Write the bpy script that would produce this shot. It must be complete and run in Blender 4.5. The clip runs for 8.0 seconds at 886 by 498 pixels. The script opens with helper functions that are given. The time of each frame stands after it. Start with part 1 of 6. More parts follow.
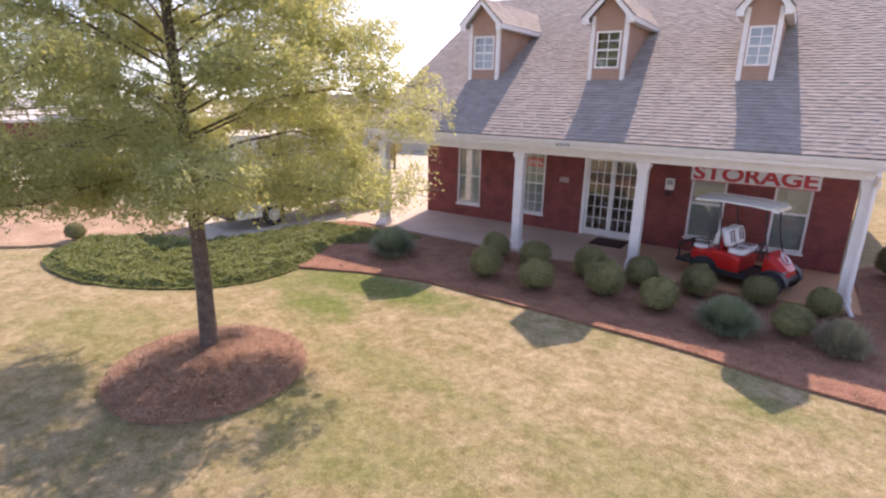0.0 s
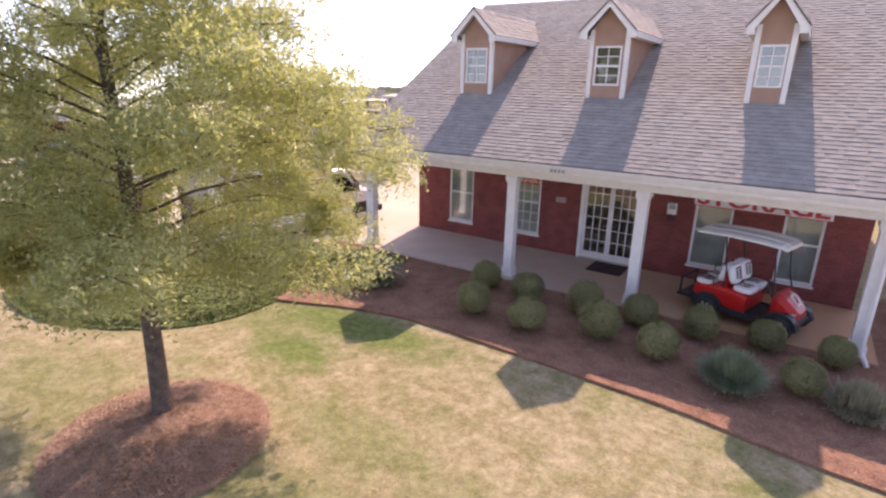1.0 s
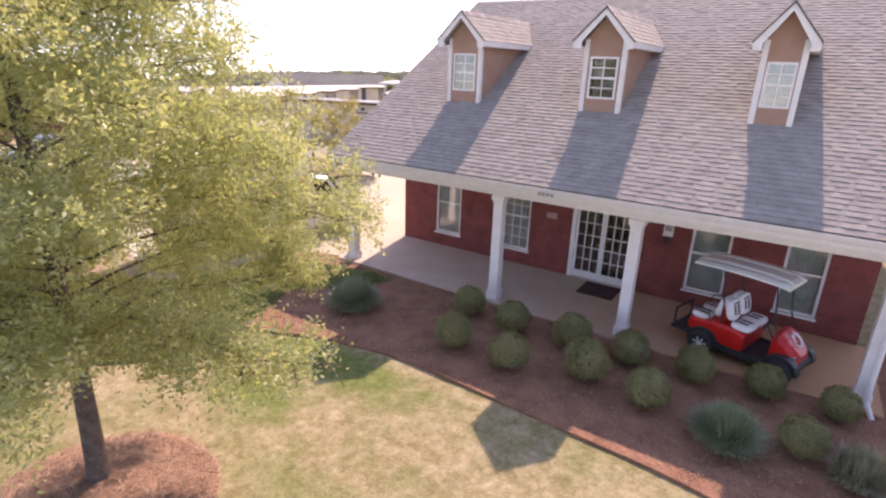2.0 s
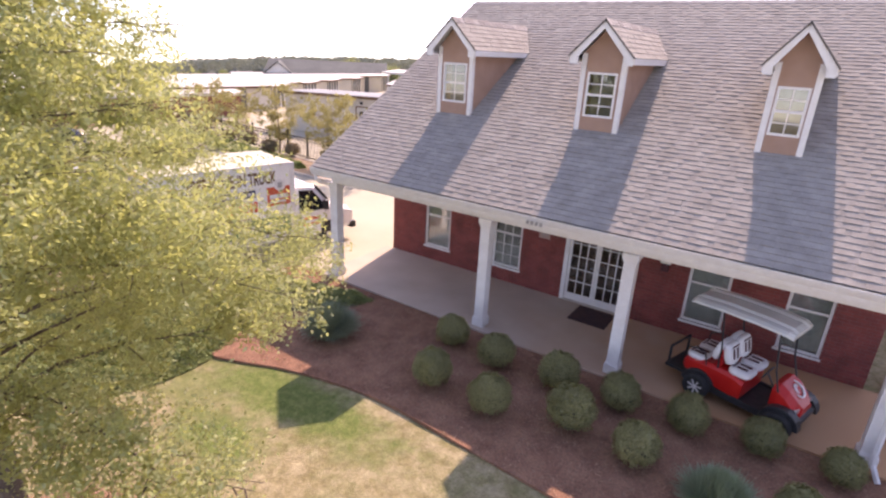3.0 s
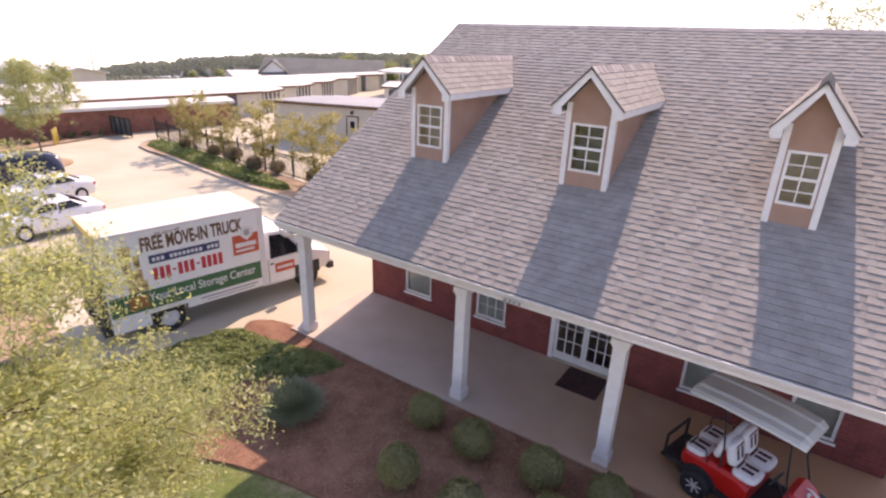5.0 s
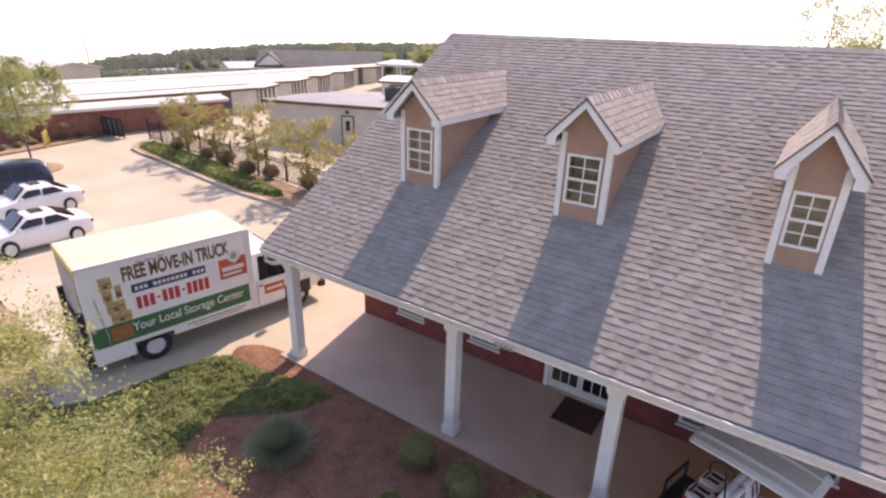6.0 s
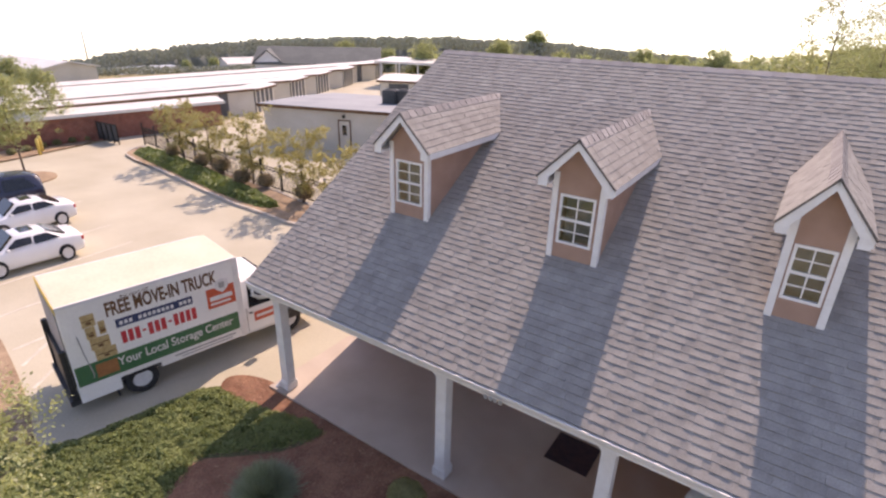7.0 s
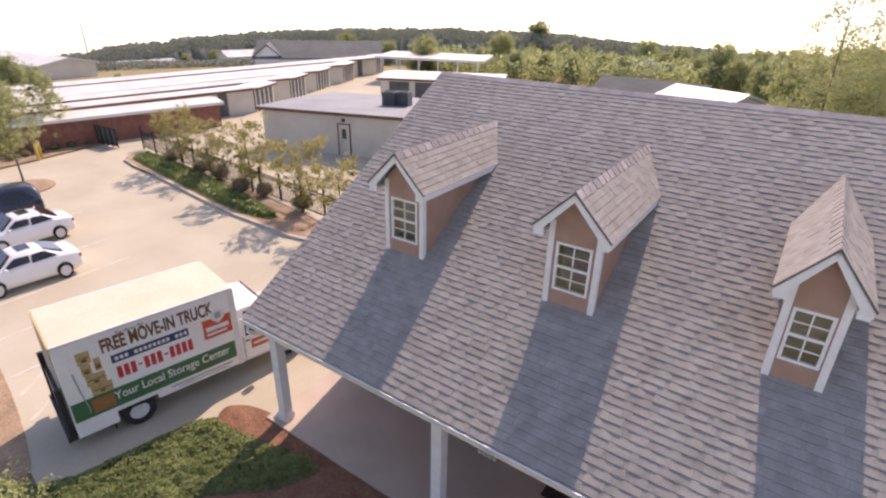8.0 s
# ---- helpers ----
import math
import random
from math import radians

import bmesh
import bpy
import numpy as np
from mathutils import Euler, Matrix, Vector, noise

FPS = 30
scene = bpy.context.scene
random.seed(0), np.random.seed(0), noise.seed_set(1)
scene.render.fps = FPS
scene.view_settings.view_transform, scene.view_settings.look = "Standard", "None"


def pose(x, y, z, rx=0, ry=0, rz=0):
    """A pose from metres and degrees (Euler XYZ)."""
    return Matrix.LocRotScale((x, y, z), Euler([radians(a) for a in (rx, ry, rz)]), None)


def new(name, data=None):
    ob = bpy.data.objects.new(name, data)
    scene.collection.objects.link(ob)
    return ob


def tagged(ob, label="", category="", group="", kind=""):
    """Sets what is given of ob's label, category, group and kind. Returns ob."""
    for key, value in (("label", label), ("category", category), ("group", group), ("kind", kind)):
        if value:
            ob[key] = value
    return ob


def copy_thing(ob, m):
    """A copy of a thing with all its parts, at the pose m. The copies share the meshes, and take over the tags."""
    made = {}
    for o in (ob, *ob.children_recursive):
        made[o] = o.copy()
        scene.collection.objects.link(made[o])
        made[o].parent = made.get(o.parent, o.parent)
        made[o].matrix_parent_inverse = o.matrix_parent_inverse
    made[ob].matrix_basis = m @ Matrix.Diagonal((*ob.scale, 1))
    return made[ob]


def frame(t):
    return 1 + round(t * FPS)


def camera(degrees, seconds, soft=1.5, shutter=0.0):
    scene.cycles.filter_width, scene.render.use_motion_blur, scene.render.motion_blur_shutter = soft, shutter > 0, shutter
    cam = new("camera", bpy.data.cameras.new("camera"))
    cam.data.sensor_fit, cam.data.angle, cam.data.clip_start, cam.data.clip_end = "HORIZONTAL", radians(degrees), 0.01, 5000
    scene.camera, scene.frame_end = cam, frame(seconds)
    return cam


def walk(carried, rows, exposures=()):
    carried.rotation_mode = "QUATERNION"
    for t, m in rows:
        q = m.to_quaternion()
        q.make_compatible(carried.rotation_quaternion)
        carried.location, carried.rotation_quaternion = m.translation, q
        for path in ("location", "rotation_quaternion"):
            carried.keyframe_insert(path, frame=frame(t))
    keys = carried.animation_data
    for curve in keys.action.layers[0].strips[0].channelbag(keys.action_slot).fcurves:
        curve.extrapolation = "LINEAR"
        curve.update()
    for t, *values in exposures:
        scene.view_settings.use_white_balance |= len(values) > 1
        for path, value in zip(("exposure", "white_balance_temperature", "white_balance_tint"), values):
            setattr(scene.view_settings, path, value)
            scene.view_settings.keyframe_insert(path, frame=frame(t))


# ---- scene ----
cam = camera(79.4, 8.0, soft=2.35)
ROWS = [
    (0.0, 6.445, -12.760, 3.991, 32.81, -16.17, 1.18),
    (0.5, 6.296, -12.201, 4.331, 33.02, -16.53, 1.16),
    (1.0, 6.185, -11.699, 4.696, 33.11, -17.24, 1.32),
    (1.5, 6.077, -11.178, 5.028, 33.05, -18.07, 1.57),
    (3.0, 5.805, -9.592, 5.934, 33.50, -20.43, 2.93),
    (3.5, 5.751, -9.137, 6.213, 33.91, -20.74, 2.99),
    (4.0, 5.637, -8.640, 6.516, 34.10, -20.98, 2.22),
    (4.5, 5.521, -8.244, 6.770, 34.05, -21.16, 2.12),
    (6.0, 5.138, -7.192, 7.744, 34.09, -22.90, 1.64),
    (6.5, 5.036, -6.852, 8.100, 34.16, -23.45, 1.56),
    (7.0, 4.945, -6.518, 8.467, 34.31, -23.82, 1.33),
    (7.5, 4.854, -6.239, 8.871, 34.48, -24.27, 1.27),
    (8.0, 4.740, -6.008, 9.374, 34.59, -25.09, 1.11),
]


def aim(x, y, z, yaw, pitch, roll):
    """A camera pose: heading to the left of +y, pitch up, roll leaning left."""
    return pose(x, y, z, 0, 0, yaw) @ pose(0, 0, 0, 90 + pitch) @ pose(0, 0, 0, 0, 0, roll)


walk(cam, [(t, aim(*row)) for t, *row in ROWS], [(0.0, 1.38, 7700, 37), (3.0, 1.47, 7900, 37), (6.0, 1.19, 7850, 33), (8.0, 0.98, 7700, 31)])

# ---- light ----
SUN_WAY = Vector((0.21, -0.99, -1.0)).normalized()
world = bpy.data.worlds.new("sky")
scene.world = world
world.use_nodes = True
wn = world.node_tree.nodes
wl = world.node_tree.links
sky = wn.new("ShaderNodeTexSky")
sky.sky_type = "NISHITA"
sky.sun_disc = False
sky.sun_elevation = math.asin(-SUN_WAY.z)
sky.sun_rotation = math.atan2(-SUN_WAY.x, -SUN_WAY.y)
sky.air_density = 1.0
sky.dust_density = 0.7
coord = wn.new("ShaderNodeTexCoord")
lift = wn.new("ShaderNodeVectorMath")
lift.operation = "ADD"
lift.inputs[1].default_value = (0, 0, 0.11)
wl.new(coord.outputs["Generated"], lift.inputs[0])
wl.new(lift.outputs[0], sky.inputs[0])
wl.new(sky.outputs[0], wn["Background"].inputs[0])
wn["Background"].inputs[1].default_value = 0.145
sun_data = bpy.data.lights.new("sun", "SUN")
sun_data.energy = 2.45
sun_data.angle = radians(0.55)
sun_data.color = (1.0, 0.93, 0.82)
sun = new("sun", sun_data)
sun.matrix_world = SUN_WAY.to_track_quat("-Z", "Y").to_matrix().to_4x4()


# ---- materials ----
def material(name, a, b, scale=6.0, rough=0.7, metal=0.0, bump=0.0, grain=60.0, fine=0.25, vary=0.0, coat=0.0, wear=0.5):
    """Two-scale mottled surface between colours a and b; bump is in metres, vary shifts the value object by object."""
    m = bpy.data.materials.new(name)
    m.use_nodes = True
    n, l = m.node_tree.nodes, m.node_tree.links
    s = n["Principled BSDF"]
    g = n.new("ShaderNodeNewGeometry")
    big = n.new("ShaderNodeTexNoise")
    big.inputs["Scale"].default_value = scale
    big.inputs["Detail"].default_value = 5
    small = n.new("ShaderNodeTexNoise")
    small.inputs["Scale"].default_value = grain
    small.inputs["Detail"].default_value = 4
    l.new(g.outputs["Position"], big.inputs["Vector"])
    l.new(g.outputs["Position"], small.inputs["Vector"])
    ramp = n.new("ShaderNodeMapRange")
    ramp.inputs[1].default_value, ramp.inputs[2].default_value = 0.5 - 0.25 * wear - 0.05, 0.5 + 0.25 * wear + 0.05
    l.new(big.outputs["Fac"], ramp.inputs[0])
    mix = n.new("ShaderNodeMix")
    mix.data_type = "RGBA"
    mix.inputs[6].default_value, mix.inputs[7].default_value = (*a, 1), (*b, 1)
    l.new(ramp.outputs[0], mix.inputs[0])
    hsv = n.new("ShaderNodeHueSaturation")
    l.new(mix.outputs[2], hsv.inputs["Color"])
    val = n.new("ShaderNodeMapRange")
    val.inputs[1].default_value, val.inputs[2].default_value = 0.25, 0.75
    val.inputs[3].default_value, val.inputs[4].default_value = 1 - fine, 1 + fine
    l.new(small.outputs["Fac"], val.inputs[0])
    out = val.outputs[0]
    if vary:
        info = n.new("ShaderNodeObjectInfo")
        isl = n.new("ShaderNodeNewGeometry")
        both = n.new("ShaderNodeMath")
        both.operation = "ADD"
        l.new(info.outputs["Random"], both.inputs[0])
        l.new(isl.outputs["Random Per Island"], both.inputs[1])
        frac = n.new("ShaderNodeMath")
        frac.operation = "FRACT"
        l.new(both.outputs[0], frac.inputs[0])
        rng = n.new("ShaderNodeMapRange")
        rng.inputs[3].default_value, rng.inputs[4].default_value = 1 - vary, 1 + vary
        l.new(frac.outputs[0], rng.inputs[0])
        mul = n.new("ShaderNodeMath")
        mul.operation = "MULTIPLY"
        l.new(out, mul.inputs[0])
        l.new(rng.outputs[0], mul.inputs[1])
        out = mul.outputs[0]
    l.new(out, hsv.inputs["Value"])
    l.new(hsv.outputs[0], s.inputs["Base Color"])
    s.inputs["Roughness"].default_value = rough
    s.inputs["Metallic"].default_value = metal
    s.inputs["Coat Weight"].default_value = coat
    if bump:
        bp = n.new("ShaderNodeBump")
        bp.inputs["Strength"].default_value = 0.8
        bp.inputs["Distance"].default_value = bump
        l.new(small.outputs["Fac"], bp.inputs["Height"])
        l.new(bp.outputs[0], s.inputs["Normal"])
    return m


def leafy(name, a, b, through_light=0.35, vary=0.35, rough=0.5):
    """Leaf surface that lets some light through."""
    m = material(name, a, b, scale=1.2, rough=rough, grain=25, fine=0.15, vary=vary)
    n, l = m.node_tree.nodes, m.node_tree.links
    s = n["Principled BSDF"]
    tr = n.new("ShaderNodeBsdfTranslucent")
    tr.inputs[0].default_value = (min(1, b[0] * 1.9), min(1, b[1] * 1.9), b[2] * 1.2, 1)
    mx = n.new("ShaderNodeMixShader")
    mx.inputs[0].default_value = through_light
    l.new(s.outputs[0], mx.inputs[1])
    l.new(tr.outputs[0], mx.inputs[2])
    l.new(mx.outputs[0], n["Material Output"].inputs[0])
    return m


def brick_material(name, c1, c2, mortar, scale=1.0):
    m = bpy.data.materials.new(name)
    m.use_nodes = True
    n, l = m.node_tree.nodes, m.node_tree.links
    s = n["Principled BSDF"]
    g = n.new("ShaderNodeNewGeometry")
    sep = n.new("ShaderNodeSeparateXYZ")
    l.new(g.outputs["Position"], sep.inputs[0])
    add = n.new("ShaderNodeMath")
    l.new(sep.outputs[0], add.inputs[0])
    l.new(sep.outputs[1], add.inputs[1])
    com = n.new("ShaderNodeCombineXYZ")
    l.new(add.outputs[0], com.inputs[0])
    l.new(sep.outputs[2], com.inputs[1])
    br = n.new("ShaderNodeTexBrick")
    br.inputs["Scale"].default_value = 1.0
    br.inputs["Brick Width"].default_value = 0.205 * scale
    br.inputs["Row Height"].default_value = 0.075 * scale
    br.inputs["Mortar Size"].default_value = 0.006 * scale
    br.inputs["Mortar Smooth"].default_value = 0.3
    br.inputs["Color1"].default_value = (*c1, 1)
    br.inputs["Color2"].default_value = (*c2, 1)
    br.inputs["Mortar"].default_value = (*mortar, 1)
    l.new(com.outputs[0], br.inputs["Vector"])
    nz = n.new("ShaderNodeTexNoise")
    nz.inputs["Scale"].default_value = 2.5
    nz.inputs["Detail"].default_value = 8
    l.new(g.outputs["Position"], nz.inputs["Vector"])
    rng = n.new("ShaderNodeMapRange")
    rng.inputs[1].default_value, rng.inputs[2].default_value = 0.3, 0.7
    rng.inputs[3].default_value, rng.inputs[4].default_value = 0.78, 1.2
    l.new(nz.outputs["Fac"], rng.inputs[0])
    hsv = n.new("ShaderNodeHueSaturation")
    l.new(br.outputs["Color"], hsv.inputs["Color"])
    l.new(rng.outputs[0], hsv.inputs["Value"])
    l.new(hsv.outputs[0], s.inputs["Base Color"])
    bp = n.new("ShaderNodeBump")
    bp.inputs["Distance"].default_value = -0.008
    l.new(br.outputs["Fac"], bp.inputs["Height"])
    l.new(bp.outputs[0], s.inputs["Normal"])
    s.inputs["Roughness"].default_value = 0.85
    return m


def ground_material():
    """Dry spring lawn: straw-coloured with green patches and fine blades."""
    m = bpy.data.materials.new("lawn")
    m.use_nodes = True
    n, l = m.node_tree.nodes, m.node_tree.links
    s = n["Principled BSDF"]
    g = n.new("ShaderNodeNewGeometry")

    def noise_at(scale, detail=6, rough=0.6, stretch=None):
        t = n.new("ShaderNodeTexNoise")
        t.inputs["Scale"].default_value = scale
        t.inputs["Detail"].default_value = detail
        t.inputs["Roughness"].default_value = rough
        l.new(g.outputs["Position"], t.inputs["Vector"])
        return t.outputs["Fac"]

    def ranged(sock, a, b, c=0.0, d=1.0):
        r = n.new("ShaderNodeMapRange")
        for i, v in enumerate((a, b, c, d)):
            r.inputs[i + 1].default_value = v
        l.new(sock, r.inputs[0])
        return r.outputs[0]

    def mixed(f, a, b):
        x = n.new("ShaderNodeMix")
        x.data_type = "RGBA"
        l.new(f, x.inputs[0])
        for sock, v in ((x.inputs[6], a), (x.inputs[7], b)):
            if isinstance(v, tuple):
                sock.default_value = (*v, 1)
            else:
                l.new(v, sock)
        return x.outputs[2]

    straw = mixed(ranged(noise_at(3.4, 9, 0.78), 0.40, 0.60), (0.265, 0.224, 0.112), (0.435, 0.366, 0.23))
    green = mixed(ranged(noise_at(7.0), 0.35, 0.65), (0.125, 0.172, 0.05), (0.20, 0.235, 0.08))
    faint = mixed(ranged(noise_at(0.9, 9, 0.78), 0.46, 0.70, 0.0, 0.6), straw, green)

    def patch(x, y, rx, ry, power):
        """A green patch of grass of its own place and ragged edge."""
        sub = n.new("ShaderNodeVectorMath")
        sub.operation = "SUBTRACT"
        sub.inputs[1].default_value = (x, y, 0)
        l.new(g.outputs["Position"], sub.inputs[0])
        div = n.new("ShaderNodeVectorMath")
        div.operation = "MULTIPLY"
        div.inputs[1].default_value = (1 / rx, 1 / ry, 0)
        l.new(sub.outputs[0], div.inputs[0])
        ln = n.new("ShaderNodeVectorMath")
        ln.operation = "LENGTH"
        l.new(div.outputs[0], ln.inputs[0])
        wob = n.new("ShaderNodeMath")
        wob.operation = "MULTIPLY_ADD"
        wob.inputs[1].default_value = 1.6
        l.new(noise_at(2.4, 6, 0.7), wob.inputs[0])
        l.new(ln.outputs["Value"], wob.inputs[2])
        return ranged(wob.outputs[0], 1.25, 1.9, power, 0.0)

    base = faint
    for spot in ((-1.0, -5.75, 1.15, 0.7, 1.0), (-0.75, -4.3, 2.7, 0.8, 1.0), (-2.4, -5.1, 1.5, 0.7, 0.6), (2.4, -8.6, 2.4, 0.9, 0.45), (5.6, -7.4, 1.8, 0.8, 0.4), (-3.2, -8.9, 2.2, 1.2, 0.4), (1.8, -7.0, 1.6, 0.6, 0.5), (4.4, -9.3, 1.0, 0.5, 0.6), (6.8, -4.9, 0.7, 0.4, 0.6)):
        base = mixed(patch(*spot), base, green)
    fine = ranged(noise_at(30, 8, 0.85), 0.28, 0.72, 0.52, 1.40)
    mid = ranged(noise_at(8.5, 7, 0.75), 0.34, 0.66, 0.76, 1.16)
    both = n.new("ShaderNodeMath")
    both.operation = "MULTIPLY"
    l.new(fine, both.inputs[0])
    l.new(mid, both.inputs[1])
    hsv = n.new("ShaderNodeHueSaturation")
    l.new(base, hsv.inputs["Color"])
    l.new(both.outputs[0], hsv.inputs["Value"])
    l.new(hsv.outputs[0], s.inputs["Base Color"])
    s.inputs["Roughness"].default_value = 0.95
    s.inputs["Specular IOR Level"].default_value = 0.1
    bp = n.new("ShaderNodeBump")
    bp.inputs["Distance"].default_value = 0.018
    l.new(noise_at(45, 6, 0.7), bp.inputs["Height"])
    l.new(bp.outputs[0], s.inputs["Normal"])
    return m


def graded_porch():
    """Porch concrete, pale at one end and more orange-brown towards the cart's end."""
    m = material("porch_concrete", (0.455, 0.374, 0.305), (0.525, 0.44, 0.366), 1.2, 0.8, bump=0.002, grain=70, fine=0.10)
    n, l = m.node_tree.nodes, m.node_tree.links
    s = n["Principled BSDF"]
    g = n.new("ShaderNodeNewGeometry")
    sep = n.new("ShaderNodeSeparateXYZ")
    l.new(g.outputs["Position"], sep.inputs[0])
    t = n.new("ShaderNodeTexNoise")
    t.inputs["Scale"].default_value = 0.7
    t.inputs["Detail"].default_value = 6
    l.new(g.outputs["Position"], t.inputs["Vector"])
    add = n.new("ShaderNodeMath")
    add.operation = "MULTIPLY_ADD"
    add.inputs[1].default_value = 4.0
    l.new(t.outputs["Fac"], add.inputs[0])
    l.new(sep.outputs[0], add.inputs[2])
    r = n.new("ShaderNodeMapRange")
    r.inputs[1].default_value, r.inputs[2].default_value = 2.6, 7.6
    r.inputs[3].default_value, r.inputs[4].default_value = 0.0, 0.9
    l.new(add.outputs[0], r.inputs[0])
    x = n.new("ShaderNodeMix")
    x.data_type = "RGBA"
    x.inputs[7].default_value = (0.45, 0.235, 0.11, 1)
    l.new(r.outputs[0], x.inputs[0])
    old = s.inputs["Base Color"].links[0].from_socket
    l.new(old, x.inputs[6])
    l.new(x.outputs[2], s.inputs["Base Color"])
    return m


LAWN = ground_material()
BRICK = brick_material("red_brick", (0.275, 0.062, 0.050), (0.215, 0.050, 0.044), (0.24, 0.105, 0.09))
FAR_BRICK = brick_material("far_brick", (0.30, 0.11, 0.07), (0.25, 0.09, 0.06), (0.33, 0.2, 0.16), 1.5)
WHITE = material("white_paint", (0.74, 0.73, 0.70), (0.82, 0.81, 0.79), 3, 0.5, grain=18, fine=0.05)
TRIM = material("white_trim", (0.76, 0.735, 0.70), (0.83, 0.81, 0.78), 5, 0.45, grain=25, fine=0.04)
SHINGLE = material("shingle", (0.270, 0.250, 0.224), (0.348, 0.324, 0.290), 3.5, 0.95, bump=0.003, grain=45, fine=0.14, vary=0.07)
RIDGE = material("ridge_shingle", (0.31, 0.28, 0.26), (0.40, 0.36, 0.33), 2.0, 0.95, bump=0.004, grain=180, fine=0.2, vary=0.15)
EDGE = material("shingle_edge", (0.10, 0.088, 0.08), (0.15, 0.135, 0.12), 5, 0.95, grain=60)
DECK = material("roof_felt", (0.10, 0.09, 0.085), (0.14, 0.125, 0.115), 3, 0.95, grain=80)
TAN = material("tan_stucco", (0.375, 0.228, 0.165), (0.435, 0.275, 0.205), 2.5, 0.85, bump=0.004, grain=120, fine=0.10)
CONCRETE = graded_porch()
LOT = material("lot_concrete", (0.43, 0.385, 0.285), (0.51, 0.465, 0.355), 0.35, 0.85, bump=0.002, grain=30, fine=0.09)
KERB = material("kerb_concrete", (0.40, 0.35, 0.29), (0.52, 0.46, 0.39), 2, 0.85, grain=40, fine=0.12)
MULCH = material("pine_straw", (0.202, 0.093, 0.057), (0.322, 0.164, 0.102), 2.2, 0.95, bump=0.03, grain=34, fine=0.38)
STRAW = material("pine_needles", (0.24, 0.13, 0.078), (0.37, 0.225, 0.145), 4, 0.8, grain=20, vary=0.3)
# Paler copies of the bed straw; sunlight on the tree ring is painted in.
RING_STRAW = material("sunlit_pine_needles", (0.33, 0.195, 0.13), (0.46, 0.30, 0.21), 4, 0.85, grain=20, vary=0.22)
RING_MULCH = material("sunlit_pine_straw", (0.21, 0.11, 0.066), (0.36, 0.205, 0.135), 2.6, 0.95, bump=0.03, grain=30, fine=0.35)
BARK = material("bark", (0.085, 0.062, 0.05), (0.16, 0.12, 0.095), 9, 0.95, bump=0.02, grain=45, fine=0.35)
LEAF = leafy("oak_leaf", (0.202, 0.23, 0.118), (0.35, 0.364, 0.20), 0.45, 0.55)
BUSH_LEAF = leafy("boxwood_leaf", (0.155, 0.158, 0.072), (0.285, 0.272, 0.125), 0.2, 0.4, 0.6)
GRASSY_LEAF = leafy("tuft_leaf", (0.15, 0.20, 0.135), (0.27, 0.325, 0.22), 0.2, 0.35, 0.7)
FADED_LEAF = leafy("faded_tuft_leaf", (0.19, 0.185, 0.13), (0.30, 0.285, 0.21), 0.2, 0.35, 0.8)
MOUND_LEAF = leafy("mound_grass_leaf", (0.165, 0.205, 0.145), (0.295, 0.335, 0.235), 0.2, 0.3, 0.8)
TRUCKROOF = material("cream_fibreglass", (0.58, 0.55, 0.40), (0.65, 0.62, 0.465), 0.9, 0.6, grain=14, fine=0.07)
MAROON = material("maroon_vinyl", (0.055, 0.014, 0.018), (0.085, 0.02, 0.026), 8, 0.5, grain=40)
COVER_SHADE = material("cover_shade_core", (0.075, 0.078, 0.035), (0.11, 0.112, 0.05), 8, 0.95)
DRYMULCH = material("dry_straw", (0.27, 0.185, 0.115), (0.42, 0.30, 0.195), 1.6, 0.95, bump=0.02, grain=20, fine=0.3)
RIM = material("wheel_rim", (0.62, 0.62, 0.62), (0.72, 0.72, 0.72), 9, 0.4, metal=0.1, grain=60, fine=0.08)
SHADE_CORE = material("bush_shade_core", (0.07, 0.072, 0.038), (0.10, 0.102, 0.052), 8, 0.95)
COVER_LEAF = leafy("cover_leaf", (0.15, 0.19, 0.07), (0.25, 0.288, 0.115), 0.2, 0.22, 0.85)
RUST_LEAF = leafy("rusty_leaf", (0.18, 0.135, 0.09), (0.29, 0.225, 0.15), 0.25, 0.4, 0.7)
ISLAND_LEAF = leafy("island_leaf", (0.135, 0.185, 0.06), (0.225, 0.275, 0.10), 0.25, 0.4)
CARTON = material("printed_carton", (0.42, 0.29, 0.13), (0.52, 0.38, 0.19), 5, 0.5, grain=20, fine=0.2)
MYRTLE_LEAF = leafy("myrtle_leaf", (0.20, 0.185, 0.085), (0.33, 0.295, 0.145), 0.38, 0.45)
# Far leaves paled and greyed; the haze of distance is in this colour.
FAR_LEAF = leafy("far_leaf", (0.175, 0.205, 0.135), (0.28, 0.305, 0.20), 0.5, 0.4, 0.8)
# Woods and scrub colours are greyed, so the distant haze is painted in.
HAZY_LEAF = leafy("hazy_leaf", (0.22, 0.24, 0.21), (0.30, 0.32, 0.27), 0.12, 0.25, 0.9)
HAZED_WOODS = material("hazed_woods", (0.21, 0.23, 0.205), (0.27, 0.29, 0.255), 0.10, 1.0, grain=0.8, fine=0.10)
STOREROOF = material("grey_metal_roof", (0.25, 0.262, 0.272), (0.30, 0.312, 0.32), 0.5, 0.8, grain=9, fine=0.12)
PALE_LEAF = leafy("pale_leaf", (0.205, 0.225, 0.125), (0.30, 0.315, 0.18), 0.42, 0.4)
RED = material("red_gloss", (0.50, 0.010, 0.008), (0.56, 0.016, 0.010), 4, 0.35, grain=40, fine=0.04, coat=0.15)
BLACK = material("black_plastic", (0.016, 0.016, 0.018), (0.03, 0.03, 0.032), 8, 0.5, grain=60)
RUBBER = material("tyre_rubber", (0.018, 0.018, 0.018), (0.035, 0.034, 0.033), 9, 0.85, grain=50)
